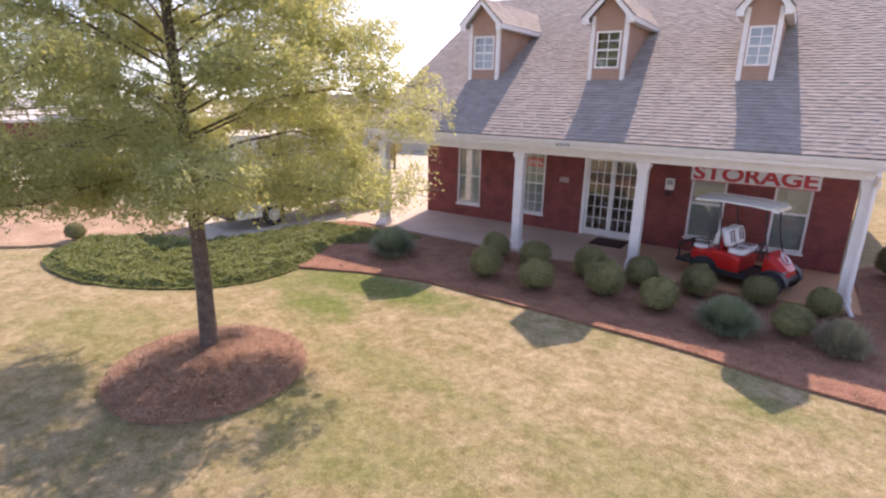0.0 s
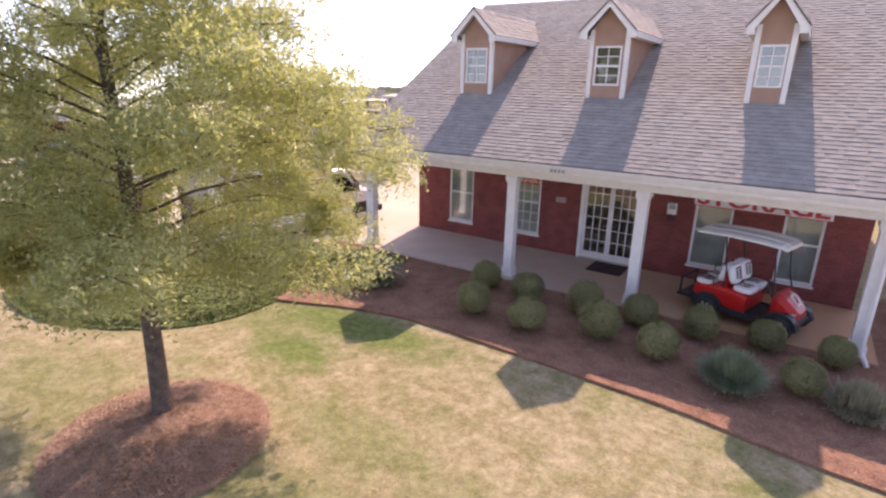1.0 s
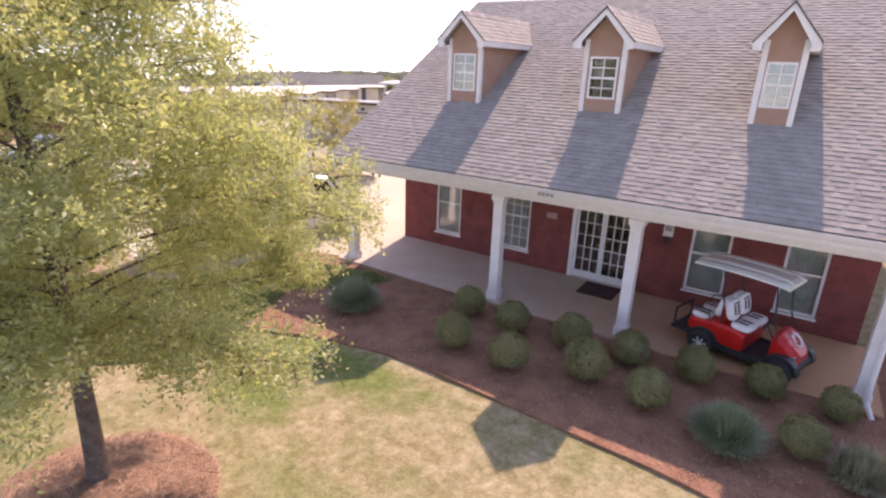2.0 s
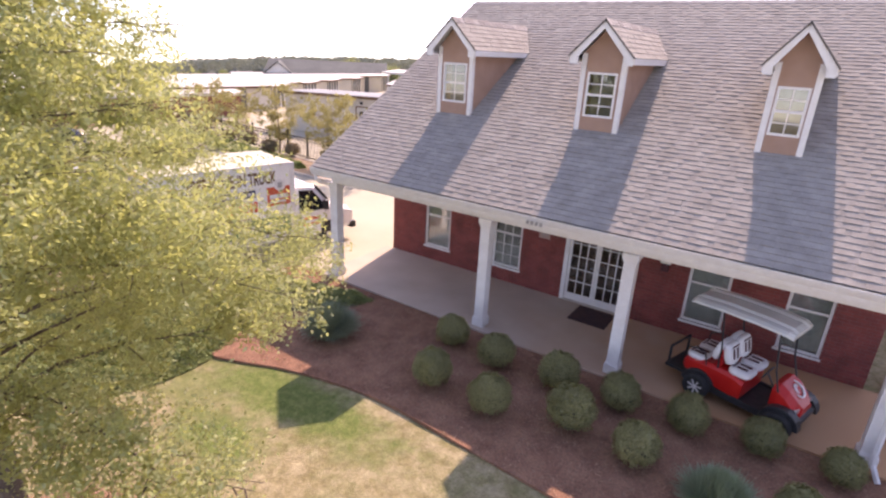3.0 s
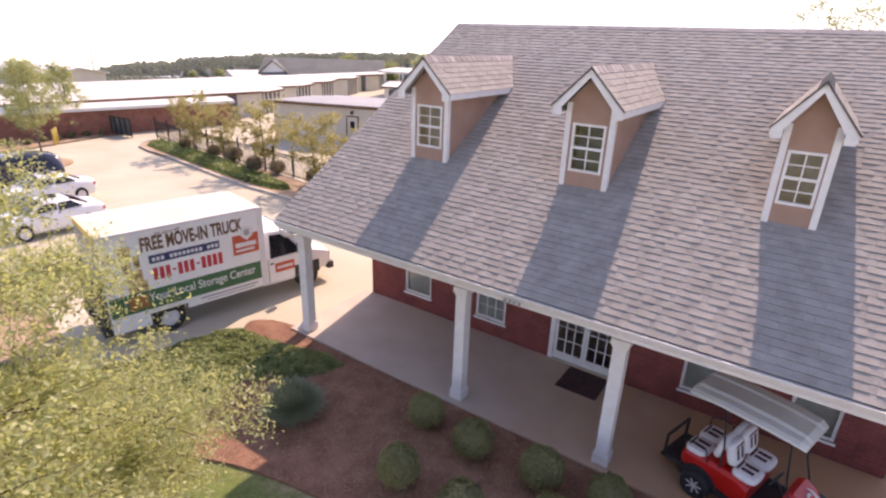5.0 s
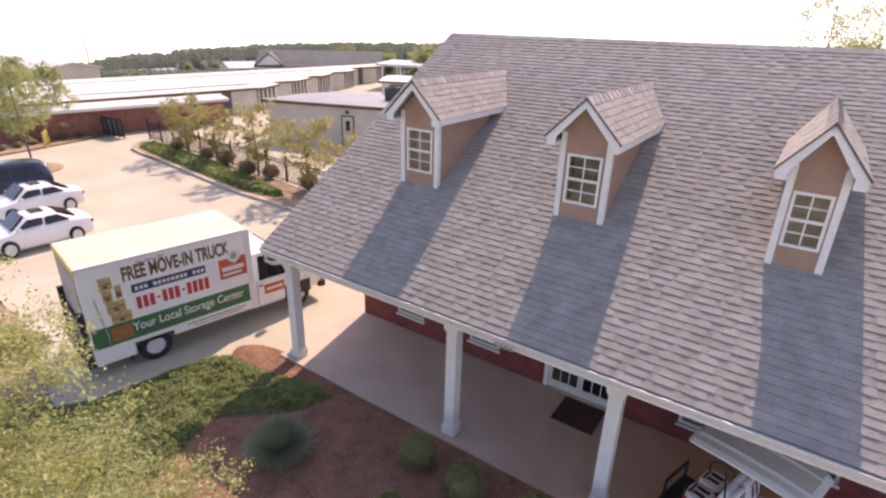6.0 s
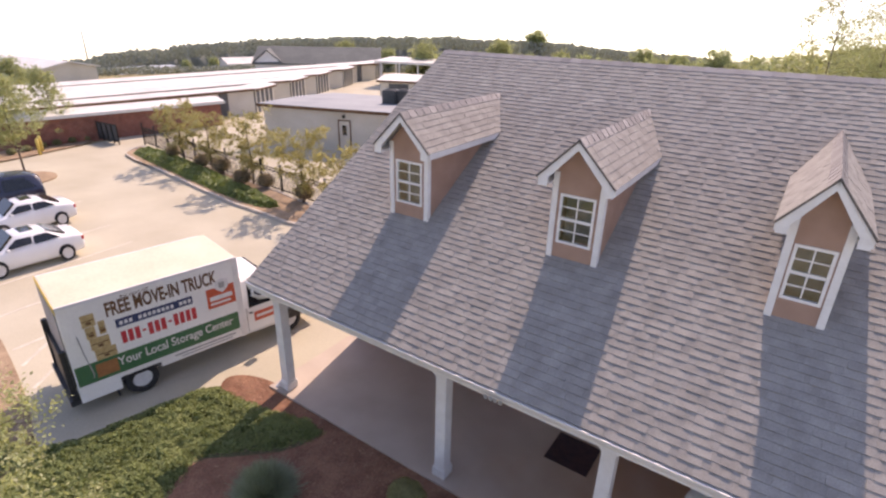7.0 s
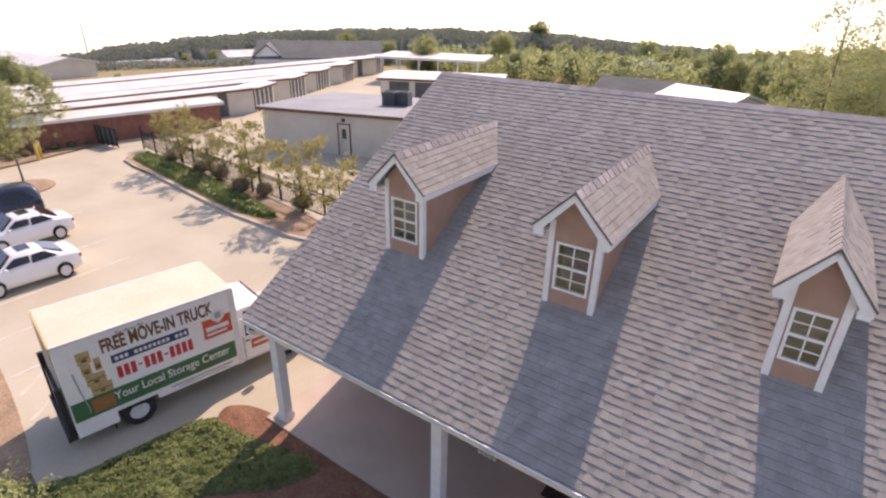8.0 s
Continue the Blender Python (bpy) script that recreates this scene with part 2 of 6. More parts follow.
CHROME = material("rim_metal", (0.55, 0.55, 0.56), (0.7, 0.7, 0.7), 9, 0.28, metal=0.9, grain=60, fine=0.1)
VINYL = material("white_vinyl", (0.68, 0.66, 0.64), (0.78, 0.76, 0.74), 6, 0.45, grain=60, fine=0.06)
CANOPY = material("canopy_plastic", (0.70, 0.73, 0.69), (0.78, 0.80, 0.76), 2, 0.3, grain=30, fine=0.04, coat=0.3)
BOXWHITE = material("box_white", (0.78, 0.76, 0.72), (0.85, 0.83, 0.79), 1.1, 0.4, grain=20, fine=0.04)
CARWHITE = material("car_white", (0.80, 0.80, 0.79), (0.84, 0.84, 0.83), 2, 0.2, grain=30, fine=0.02, coat=0.6)
NAVY = material("navy_paint", (0.012, 0.016, 0.035), (0.02, 0.025, 0.05), 2, 0.2, grain=30, fine=0.03, coat=0.6)
GREEN = material("green_print", (0.035, 0.13, 0.055), (0.05, 0.16, 0.07), 2, 0.5, grain=30, fine=0.05)
ORANGE = material("orange_red_print", (0.56, 0.085, 0.035), (0.63, 0.11, 0.05), 2, 0.5, grain=30, fine=0.05)
BLUE = material("dark_blue_print", (0.03, 0.04, 0.10), (0.04, 0.05, 0.12), 2, 0.5, grain=30)
BROWN = material("brown_print", (0.12, 0.055, 0.022), (0.17, 0.08, 0.03), 2, 0.5, grain=30)
REDPRINT = material("red_print", (0.55, 0.04, 0.05), (0.62, 0.06, 0.06), 2, 0.55, grain=30)
GREY = material("grey_print", (0.30, 0.29, 0.28), (0.38, 0.37, 0.36), 2, 0.6, grain=30)
CREAM = material("cream_metal", (0.58, 0.53, 0.43), (0.66, 0.61, 0.51), 0.6, 0.6, grain=12, fine=0.06)
METALROOF = material("pale_metal_roof", (0.62, 0.59, 0.52), (0.76, 0.73, 0.66), 0.5, 0.45, grain=9, fine=0.10)
DARKDOOR = material("storage_door", (0.07, 0.075, 0.075), (0.12, 0.12, 0.12), 1, 0.6, grain=12)
FENCE = material("black_iron", (0.02, 0.018, 0.016), (0.04, 0.036, 0.03), 6, 0.5, metal=0.3, grain=30)
MAT = material("door_mat", (0.045, 0.022, 0.025), (0.075, 0.035, 0.035), 8, 0.95, bump=0.006, grain=90, fine=0.3)
PLAQUE = material("plaque", (0.38, 0.24, 0.21), (0.46, 0.31, 0.27), 8, 0.6, grain=40)
RUSTPRINT = material("rust_print", (0.30, 0.12, 0.045), (0.38, 0.16, 0.06), 4, 0.5, grain=20, fine=0.15)
NEON = material("open_sign_red", (0.60, 0.10, 0.04), (0.68, 0.14, 0.06), 4, 0.5, grain=30)
YELLOW = material("yellow_edge", (0.60, 0.42, 0.09), (0.70, 0.52, 0.14), 3, 0.6, grain=20)
BLIND = material("window_blind", (0.50, 0.50, 0.45), (0.60, 0.60, 0.55), 3, 0.7, grain=20)
PALE_BACKING = material("pale_backing", (0.33, 0.32, 0.30), (0.43, 0.42, 0.395), 2, 0.9, grain=10)
ROOM_BROWN = material("brown_room", (0.42, 0.27, 0.22), (0.50, 0.34, 0.28), 2, 0.8, grain=12, fine=0.15)
LINE = material("worn_line_paint", (0.50, 0.45, 0.37), (0.60, 0.56, 0.48), 3, 0.8, grain=14, fine=0.25)


def glass_material():
    m = bpy.data.materials.new("window_glass")
    m.use_nodes = True
    n, l = m.node_tree.nodes, m.node_tree.links
    s = n["Principled BSDF"]
    s.inputs["Base Color"].default_value = (0.80, 0.86, 0.84, 1)
    s.inputs["Roughness"].default_value = 0.03
    s.inputs["Transmission Weight"].default_value = 1.0
    s.inputs["IOR"].default_value = 1.85
    return m


GLASS = glass_material()
CARGLASS = material("car_glass", (0.012, 0.014, 0.016), (0.02, 0.022, 0.024), 3, 0.05, grain=10, fine=0.02, coat=0.3)


# ---- mesh helpers ----
def box(bm, x0, x1, y0, y1, z0, z1, m=None):
    v = [bm.verts.new((x, y, z)) for z in (z0, z1) for x, y in ((x0, y0), (x1, y0), (x1, y1), (x0, y1))]
    for f in ((3, 2, 1, 0), (4, 5, 6, 7), (0, 1, 5, 4), (1, 2, 6, 5), (2, 3, 7, 6), (3, 0, 4, 7)):
        bm.faces.new([v[i] for i in f])
    if m is not None:
        for q in v:
            q.co = m @ q.co
    return v


def solid(bm, low, high):
    """A closed body between two loops of equally many points."""
    a = [bm.verts.new(p) for p in low]
    b = [bm.verts.new(p) for p in high]
    k = len(a)
    bm.faces.new(a[::-1])
    bm.faces.new(b)
    for i in range(k):
        bm.faces.new((a[i], a[(i + 1) % k], b[(i + 1) % k], b[i]))
    return a + b


def loft(bm, rings, caps=True):
    rows = [[bm.verts.new(p) for p in ring] for ring in rings]
    k = len(rows[0])
    for a, b in zip(rows, rows[1:]):
        for i in range(k):
            bm.faces.new((a[i], a[(i + 1) % k], b[(i + 1) % k], b[i]))
    if caps:
        bm.faces.new(rows[0][::-1])
        bm.faces.new(rows[-1])
    return rows


def tube(bm, points, radii, seg=8):
    """A bent pipe through points."""
    points = [Vector(p) for p in points]
    if not hasattr(radii, "__len__"):
        radii = [radii] * len(points)
    rings = []
    for i, p in enumerate(points):
        d = (points[min(i + 1, len(points) - 1)] - points[max(i - 1, 0)]).normalized()
        a = d.cross(Vector((0, 0, 1)) if abs(d.z) < 0.95 else Vector((1, 0, 0))).normalized()
        b = d.cross(a)
        rings.append([p + radii[i] * (math.cos(q) * a + math.sin(q) * b) for q in (2 * math.pi * j / seg for j in range(seg))])
    loft(bm, rings)


def lathe(bm, profile, m, seg=20):
    """Turns (radius, along) pairs round the local z axis and lays them by m."""
    rings = [[m @ Vector((r * math.cos(a), r * math.sin(a), h)) for a in (2 * math.pi * j / seg for j in range(seg))] for r, h in profile]
    loft(bm, rings)


def mesh_of(name, bm, mat, smooth=False, bevel=0.0):
    if bevel:
        bmesh.ops.bevel(bm, geom=list(bm.edges), offset=bevel, segments=2, affect="EDGES", profile=0.6)
    bmesh.ops.recalc_face_normals(bm, faces=list(bm.faces))
    me = bpy.data.meshes.new(name)
    bm.to_mesh(me)
    bm.free()
    me.materials.append(mat)
    if smooth:
        me.polygons.foreach_set("use_smooth", [True] * len(me.polygons))
    return me


def part(name, bm, mat, parent=None, label="", smooth=False, bevel=0.0):
    ob = new(name, mesh_of(name, bm, mat, smooth, bevel))
    ob.parent = parent
    return tagged(ob, label)


def quick(name, boxes, mat, parent=None, label="", bevel=0.0, m=None):
    bm = bmesh.new()
    for b in boxes:
        box(bm, *b, m=m)
    return part(name, bm, mat, parent, label, bevel=bevel)


def thing(name, label, category, group="", kind="", at=None):
    ob = tagged(new(name), label, category, group, kind)
    if at is not None:
        ob.matrix_world = at
    return ob


def lettering(name, words, height, mat, parent, m, width=None, depth=0.004, label="", bold=0.0):
    """Words in the built-in font, as a mesh in the x-y plane of m, fitted to a width."""
    cu = bpy.data.curves.new(name, "FONT")
    cu.body = words
    cu.size = 1.0
    cu.offset = bold
    tmp = bpy.data.objects.new(name, cu)
    me = bpy.data.meshes.new_from_object(tmp)
    bpy.data.objects.remove(tmp)
    xs = [v.co.x for v in me.vertices]
    ys = [v.co.y for v in me.vertices]
    sx = (width / (max(xs) - min(xs))) if width else height / (max(ys) - min(ys))
    sy = height / (max(ys) - min(ys))
    for v in me.vertices:
        v.co = ((v.co.x - min(xs)) * sx, (v.co.y - min(ys)) * sy, depth)
    me.materials.clear()
    me.materials.append(mat)
    ob = new(name, me)
    ob.parent = parent
    ob.matrix_local = m
    return tagged(ob, label)


def quads(name, centres, normals, sizes, mat, parent=None, label="", aspect=2.0, seed=1, kind=""):
    """Very many small leaf-shaped quads in one mesh."""
    r = np.random.default_rng(seed)
    k = len(centres)
    nrm = normals + r.normal(0, 0.35, (k, 3))
    nrm /= np.linalg.norm(nrm, axis=1, keepdims=True) + 1e-9
    any_way = r.normal(0, 1, (k, 3))
    a = np.cross(nrm, any_way)
    a /= np.linalg.norm(a, axis=1, keepdims=True) + 1e-9
    b = np.cross(nrm, a)
    s = np.asarray(sizes).reshape(-1, 1)
    v = np.empty((k, 4, 3))
    v[:, 0], v[:, 2] = centres - a * s, centres + a * s
    v[:, 1], v[:, 3] = centres + b * s / aspect, centres - b * s / aspect
    me = bpy.data.meshes.new(name)
    me.vertices.add(4 * k)
    me.vertices.foreach_set("co", v.ravel())
    me.loops.add(4 * k)
    me.loops.foreach_set("vertex_index", np.arange(4 * k))
    me.polygons.add(k)
    me.polygons.foreach_set("loop_start", np.arange(0, 4 * k, 4))
    me.update(calc_edges=True)
    me.materials.append(mat)
    ob = new(name, me)
    ob.parent = parent
    return tagged(ob, label, kind=kind)


# ---- ground ----
GROUND_Z = -0.10


def land(x, y):
    """Height of the land: level round the office, lowered beyond the storage yard to fit the camera's view."""
    r = math.hypot(x + 8, y - 4)
    fall = max(0.0, r - 62.0)
    return GROUND_Z - 0.13 * fall * fall / (fall + 30.0) + (0.25 * noise.noise((x * 0.01, y * 0.01, 0)) if r > 80 else 0)


def spaced(near, step, far, growth):
    vals, v, s = [0.0], 0.0, step
    while v < far:
        v += s
        vals.append(v)
        if v > near:
            s *= growth
    return [-q for q in vals[:0:-1]] + vals


def ground():
    bm = bmesh.new()
    xs, ys = spaced(14, 0.5, 1900, 1.25), spaced(14, 0.5, 1900, 1.25)
    grid = []
    for y in ys:
        row = []
        for x in xs:
            X, Y = x - 1.0, y - 5.0
            bumps = 0.018 * noise.noise((X * 0.7, Y * 0.7, 3.1)) + 0.008 * noise.noise((X * 2.3, Y * 2.3, 1.7))
            if -5.2 < X < 9 and -0.5 < Y < 13.5 or X < -5.5:
                bumps = -0.03
            row.append(bm.verts.new((X, Y, land(X, Y) + bumps)))
        grid.append(row)
    for a, b in zip(grid, grid[1:]):
        for i in range(len(a) - 1):
            bm.faces.new((a[i], a[i + 1], b[i + 1], b[i]))
    ob = part("ground", bm, LAWN, smooth=True)
    return tagged(ob, "dry straw-coloured lawn with scattered green patches", "lawn", kind="structure")


ground()


def sheet(name, outline, z0, z1, mat, label, category, kind="structure", bevel=0.0):
    bm = bmesh.new()
    solid(bm, [(x, y, z0) for x, y in outline], [(x, y, z1) for x, y in outline])
    ob = part(name, bm, mat, bevel=bevel)
    return tagged(ob, label, category, kind=kind)


# concrete yard round the left of the office, reaching back between the storage rows
sheet("pavement", [(-6.2, -4.3), (-5.85, -2.0), (-5.45, -0.4), (-4.6, 0.0), (-4.45, 0.15), (-4.12, 2.5), (-4.12, 38.8), (-58.3, 58.3), (-58.3, 13.0), (-35.13, 11.14), (-33.38, 3.35), (-32.0, -6.7), (-13.2, -3.1), (-10.4, -3.55), (-8.0, -4.05)], -0.30, -0.075, LOT,
      "pale sunlit concrete parking lot", "parking lot")

# parking bay lines and drain ironwork
lines = thing("parking_lines", "worn white painted parking bay lines on concrete", "road marking", kind="structure")
for x, y, ln, turn in ((-11.3, -3.15, 4.4, 3), (-13.58, -2.7, 4.6, 3), (-15.9, -2.3, 4.8, 3), (-18.4, -1.9, 4.8, 3), (-22.6, -1.2, 4.8, 3), (-10.3, -3.28, 1.5, 38), (-9.05, -3.5, 1.9, 38), (-9.9, -1.9, 2.3, 38)):
    quick("parking_line", [(-0.05, 0.05, 0, ln, 0, 0.004)], LINE, lines, m=pose(x, y, -0.0745, 0, 0, turn))

# porch slab
quick("porch_slab", [(-4.5, 8.1, -0.12, 2.75, -0.25, 0.0)], CONCRETE, bevel=0.012)
tagged(bpy.data.objects["porch_slab"], "smooth concrete porch floor with a straight edge", "porch floor", kind="structure")

# ---- office building ----
SLOPE = 0.598
EAVE_Y, EAVE_Z = -0.35, 3.03
RIDGE_Y, RIDGE_Z = 7.08, 7.473
RAKE_L, RAKE_R = -4.42, 8.12
WALL_L, WALL_R, WALL_Y, BACK_Y = -4.25, 7.85, 2.75, 11.6
ALPHA = math.atan(SLOPE)
SLOPE_LEN = math.hypot(RIDGE_Y - EAVE_Y, RIDGE_Z - EAVE_Z)


def roof_z(y):
    return EAVE_Z + SLOPE * (y - EAVE_Y)


office = thing("office_building", "red brick storage office with grey shingle roof and three dormers", "building")
OPENINGS = [(-3.03, -2.14, 0.42, 2.32), (-0.72, 0.14, 0.42, 2.34), (1.42, 3.00, 0.0, 2.34), (4.30, 5.16, 0.38, 2.26), (6.22, 7.02, 0.36, 2.26)]


def walls():
    xs = sorted({WALL_L, WALL_R, *(v for o in OPENINGS for v in o[:2])})
    zs = sorted({-0.2, 3.4, *(v for o in OPENINGS for v in o[2:])})

    def full(i, k):
        if not (0 <= i < len(xs) - 1 and 0 <= k < len(zs) - 1):
            return False
        x, z = (xs[i] + xs[i + 1]) / 2, (zs[k] + zs[k + 1]) / 2
        return not any(a < x < b and c < z < d for a, b, c, d in OPENINGS)

    bm = bmesh.new()
    at = {(i, k, q): bm.verts.new((x, WALL_Y + 0.25 * q, z)) for i, x in enumerate(xs) for k, z in enumerate(zs) for q in (0, 1)}
    for i in range(len(xs) - 1):
        for k in range(len(zs) - 1):
            if not full(i, k):
                continue
            for q in (0, 1):
                bm.faces.new((at[i, k, q], at[i + 1, k, q], at[i + 1, k + 1, q], at[i, k + 1, q]))
            for (di, dk), (p, r_) in (((-1, 0), ((i, k), (i, k + 1))), ((1, 0), ((i + 1, k), (i + 1, k + 1))), ((0, -1), ((i, k), (i + 1, k))), ((0, 1), ((i, k + 1), (i + 1, k + 1)))):
                if not full(i + di, k + dk):
                    bm.faces.new((at[(*p, 0)], at[(*r_, 0)], at[(*r_, 1)], at[(*p, 1)]))
    bmesh.ops.delete(bm, geom=[v for v in bm.verts if not v.link_faces], context="VERTS")
    part("front_wall", bm, BRICK, office, "deep red brick wall in running bond")
    for name, x0 in (("side_wall", WALL_L), ("side_wall", WALL_R - 0.25)):
        bm = bmesh.new()
        outline = [(WALL_Y + 0.25, -0.2), (BACK_Y, -0.2), (BACK_Y, 4.6), (RIDGE_Y, RIDGE_Z - 0.25), (WALL_Y + 0.25, roof_z(WALL_Y) - 0.1)]
        solid(bm, [(x0, y, z) for y, z in outline], [(x0 + 0.25, y, z) for y, z in outline])
        part(name, bm, BRICK, office)
    quick("back_wall", [(WALL_L + 0.25, WALL_R - 0.25, BACK_Y - 0.25, BACK_Y, -0.2, 4.6)], BRICK, office)
    quick("room_floor", [(WALL_L + 0.25, WALL_R - 0.25, WALL_Y + 0.25, BACK_Y - 0.25, -0.12, -0.01)], ROOM_BROWN, office)
    quick("room_ceiling", [(WALL_L + 0.25, WALL_R - 0.25, WALL_Y + 0.25, BACK_Y - 0.25, 2.75, 2.85)], WHITE, office)
    # Unseen wall added close to the front so daylight on it lifts the panes.
    quick("added_partition", [(WALL_L + 0.25, WALL_R - 0.25, 4.4, 4.5, -0.01, 2.75)], ROOM_BROWN, office)
    quick("porch_ceiling", [(RAKE_L + 0.25, RAKE_R - 0.25, -0.12, WALL_Y, 2.80, 2.84)], WHITE, office, "white porch ceiling")
    quick("porch_beam", [(RAKE_L + 0.3, RAKE_R - 0.3, 0.05, 0.33, 2.58, 2.80)], TRIM, office, "white beam along the porch columns", bevel=0.008)
    quick("side_beam", [(RAKE_L + 0.3, RAKE_L + 0.58, 0.33, WALL_Y, 2.58, 2.80)], TRIM, office)
    quick("side_beam", [(RAKE_R - 0.58, RAKE_R - 0.3, 0.33, WALL_Y, 2.58, 2.80)], TRIM, office)
    for x in (RAKE_L + 0.3, RAKE_R - 0.34):
        bm = bmesh.new()
        outline = [(-0.12, 2.84), (WALL_Y + 0.2, 2.84), (WALL_Y + 0.2, roof_z(WALL_Y + 0.2) - 0.12), (-0.12, roof_z(-0.12) - 0.12)]
        solid(bm, [(x, y, z) for y, z in outline], [(x + 0.04, y, z) for y, z in outline])
        part("porch_gable_panel", bm, TRIM, office)


def roof():
    bm = bmesh.new()
    low = [(EAVE_Y + 0.02, EAVE_Z - 0.02), (RIDGE_Y, RIDGE_Z - 0.02), (2 * RIDGE_Y - EAVE_Y, EAVE_Z - 0.02)]
    outline = low + [(y, z - 0.14) for y, z in low[::-1]]
    solid(bm, [(RAKE_L, y, z) for y, z in outline], [(RAKE_R, y, z) for y, z in outline])
    part("roof_deck", bm, DECK, office)
    for x in (RAKE_L - 0.02, RAKE_R):
        bm = bmesh.new()
        top = [(EAVE_Y, EAVE_Z - 0.03), (RIDGE_Y, RIDGE_Z - 0.03), (2 * RIDGE_Y - EAVE_Y, EAVE_Z - 0.03)]
        outline = top + [(y, z - 0.19) for y, z in top[::-1]]
        solid(bm, [(x, y, z) for y, z in outline], [(x + 0.02, y, z) for y, z in outline])
        part("rake_board", bm, TRIM, office)
    # back slope in plain shingle
    bm = bmesh.new()
    back = [(RIDGE_Y, RIDGE_Z), (2 * RIDGE_Y - EAVE_Y, EAVE_Z), (2 * RIDGE_Y - EAVE_Y, EAVE_Z - 0.015), (RIDGE_Y, RIDGE_Z - 0.015)]
    solid(bm, [(RAKE_L - 0.03, y, z) for y, z in back], [(RAKE_R + 0.03, y, z) for y, z in back])
    part("back_shingles", bm, SHINGLE, office)
    # fascia and gutter
    quick("fascia", [(RAKE_L + 0.02, RAKE_R - 0.02, EAVE_Y + 0.02, EAVE_Y + 0.05, 2.80, 2.985)], TRIM, office)
    quick("soffit", [(RAKE_L + 0.02, RAKE_R - 0.02, EAVE_Y + 0.05, 0.05, 2.79, 2.80)], TRIM, office)
    bm = bmesh.new()
    lip = [(0.0, 0.13), (-0.012, 0.13), (-0.014, 0.118), (-0.07, 0.118), (-0.098, 0.120), (-0.102, 0.128), (-0.122, 0.13), (-0.122, 0.112), (-0.105, 0.06), (-0.078, 0.0), (0.0, 0.0)]
    solid(bm, [(RAKE_L - 0.03, EAVE_Y + 0.06 + a, 2.875 + b) for a, b in lip], [(RAKE_R + 0.03, EAVE_Y + 0.06 + a, 2.875 + b) for a, b in lip])
    part("gutter", bm, TRIM, office, "white metal gutter along the eave")
    bm = bmesh.new()
    for i in range(48):
        x = RAKE_L + (RAKE_R - RAKE_L) * (i + 0.5) / 48
        tent = [(-0.145, -0.072), (0, 0.02), (0.145, -0.072), (0.145, -0.085), (0, 0.004), (-0.145, -0.085)]
        solid(bm, [(x - 0.14, RIDGE_Y + a, RIDGE_Z + b + 0.012) for a, b in tent], [(x + 0.17, RIDGE_Y + a, RIDGE_Z + b) for a, b in tent])
    tagged(part("ridge_capping", bm, RIDGE, office), kind="stuff")


def column(x):
    col = new("porch_column")
    col.parent = office
    col.location = (x, 0.16, 0)
    tagged(col, "square white painted porch column")
    quick("shaft", [(-0.115, 0.115, -0.115, 0.115, 0.22, 2.42)], TRIM, col, bevel=0.008)
    quick("plinth", [(-0.145, 0.145, -0.145, 0.145, 0.0, 0.20), (-0.13, 0.13, -0.13, 0.13, 0.20, 0.235)], TRIM, col, bevel=0.006)
    quick("capital", [(-0.13, 0.13, -0.13, 0.13, 2.40, 2.46), (-0.155, 0.155, -0.155, 0.155, 2.46, 2.58)], TRIM, col, bevel=0.006)


def downspout(x, y, out):
    bm = bmesh.new()
    pts = [(x, EAVE_Y - 0.04, 2.84), (x, EAVE_Y - 0.04, 2.74), (x, EAVE_Y + 0.1, 2.62), (x, y - 0.02, 2.50), (x, y - 0.02, 2.3), (x, y - 0.02, 0.18), (x + out * 0.3, y - 0.05, 0.10), (x + out, y - 0.22, -0.05)]
    tube(bm, pts, 0.045, 6)
    part("downspout", bm, TRIM, office, "white metal downspout strapped to a column")


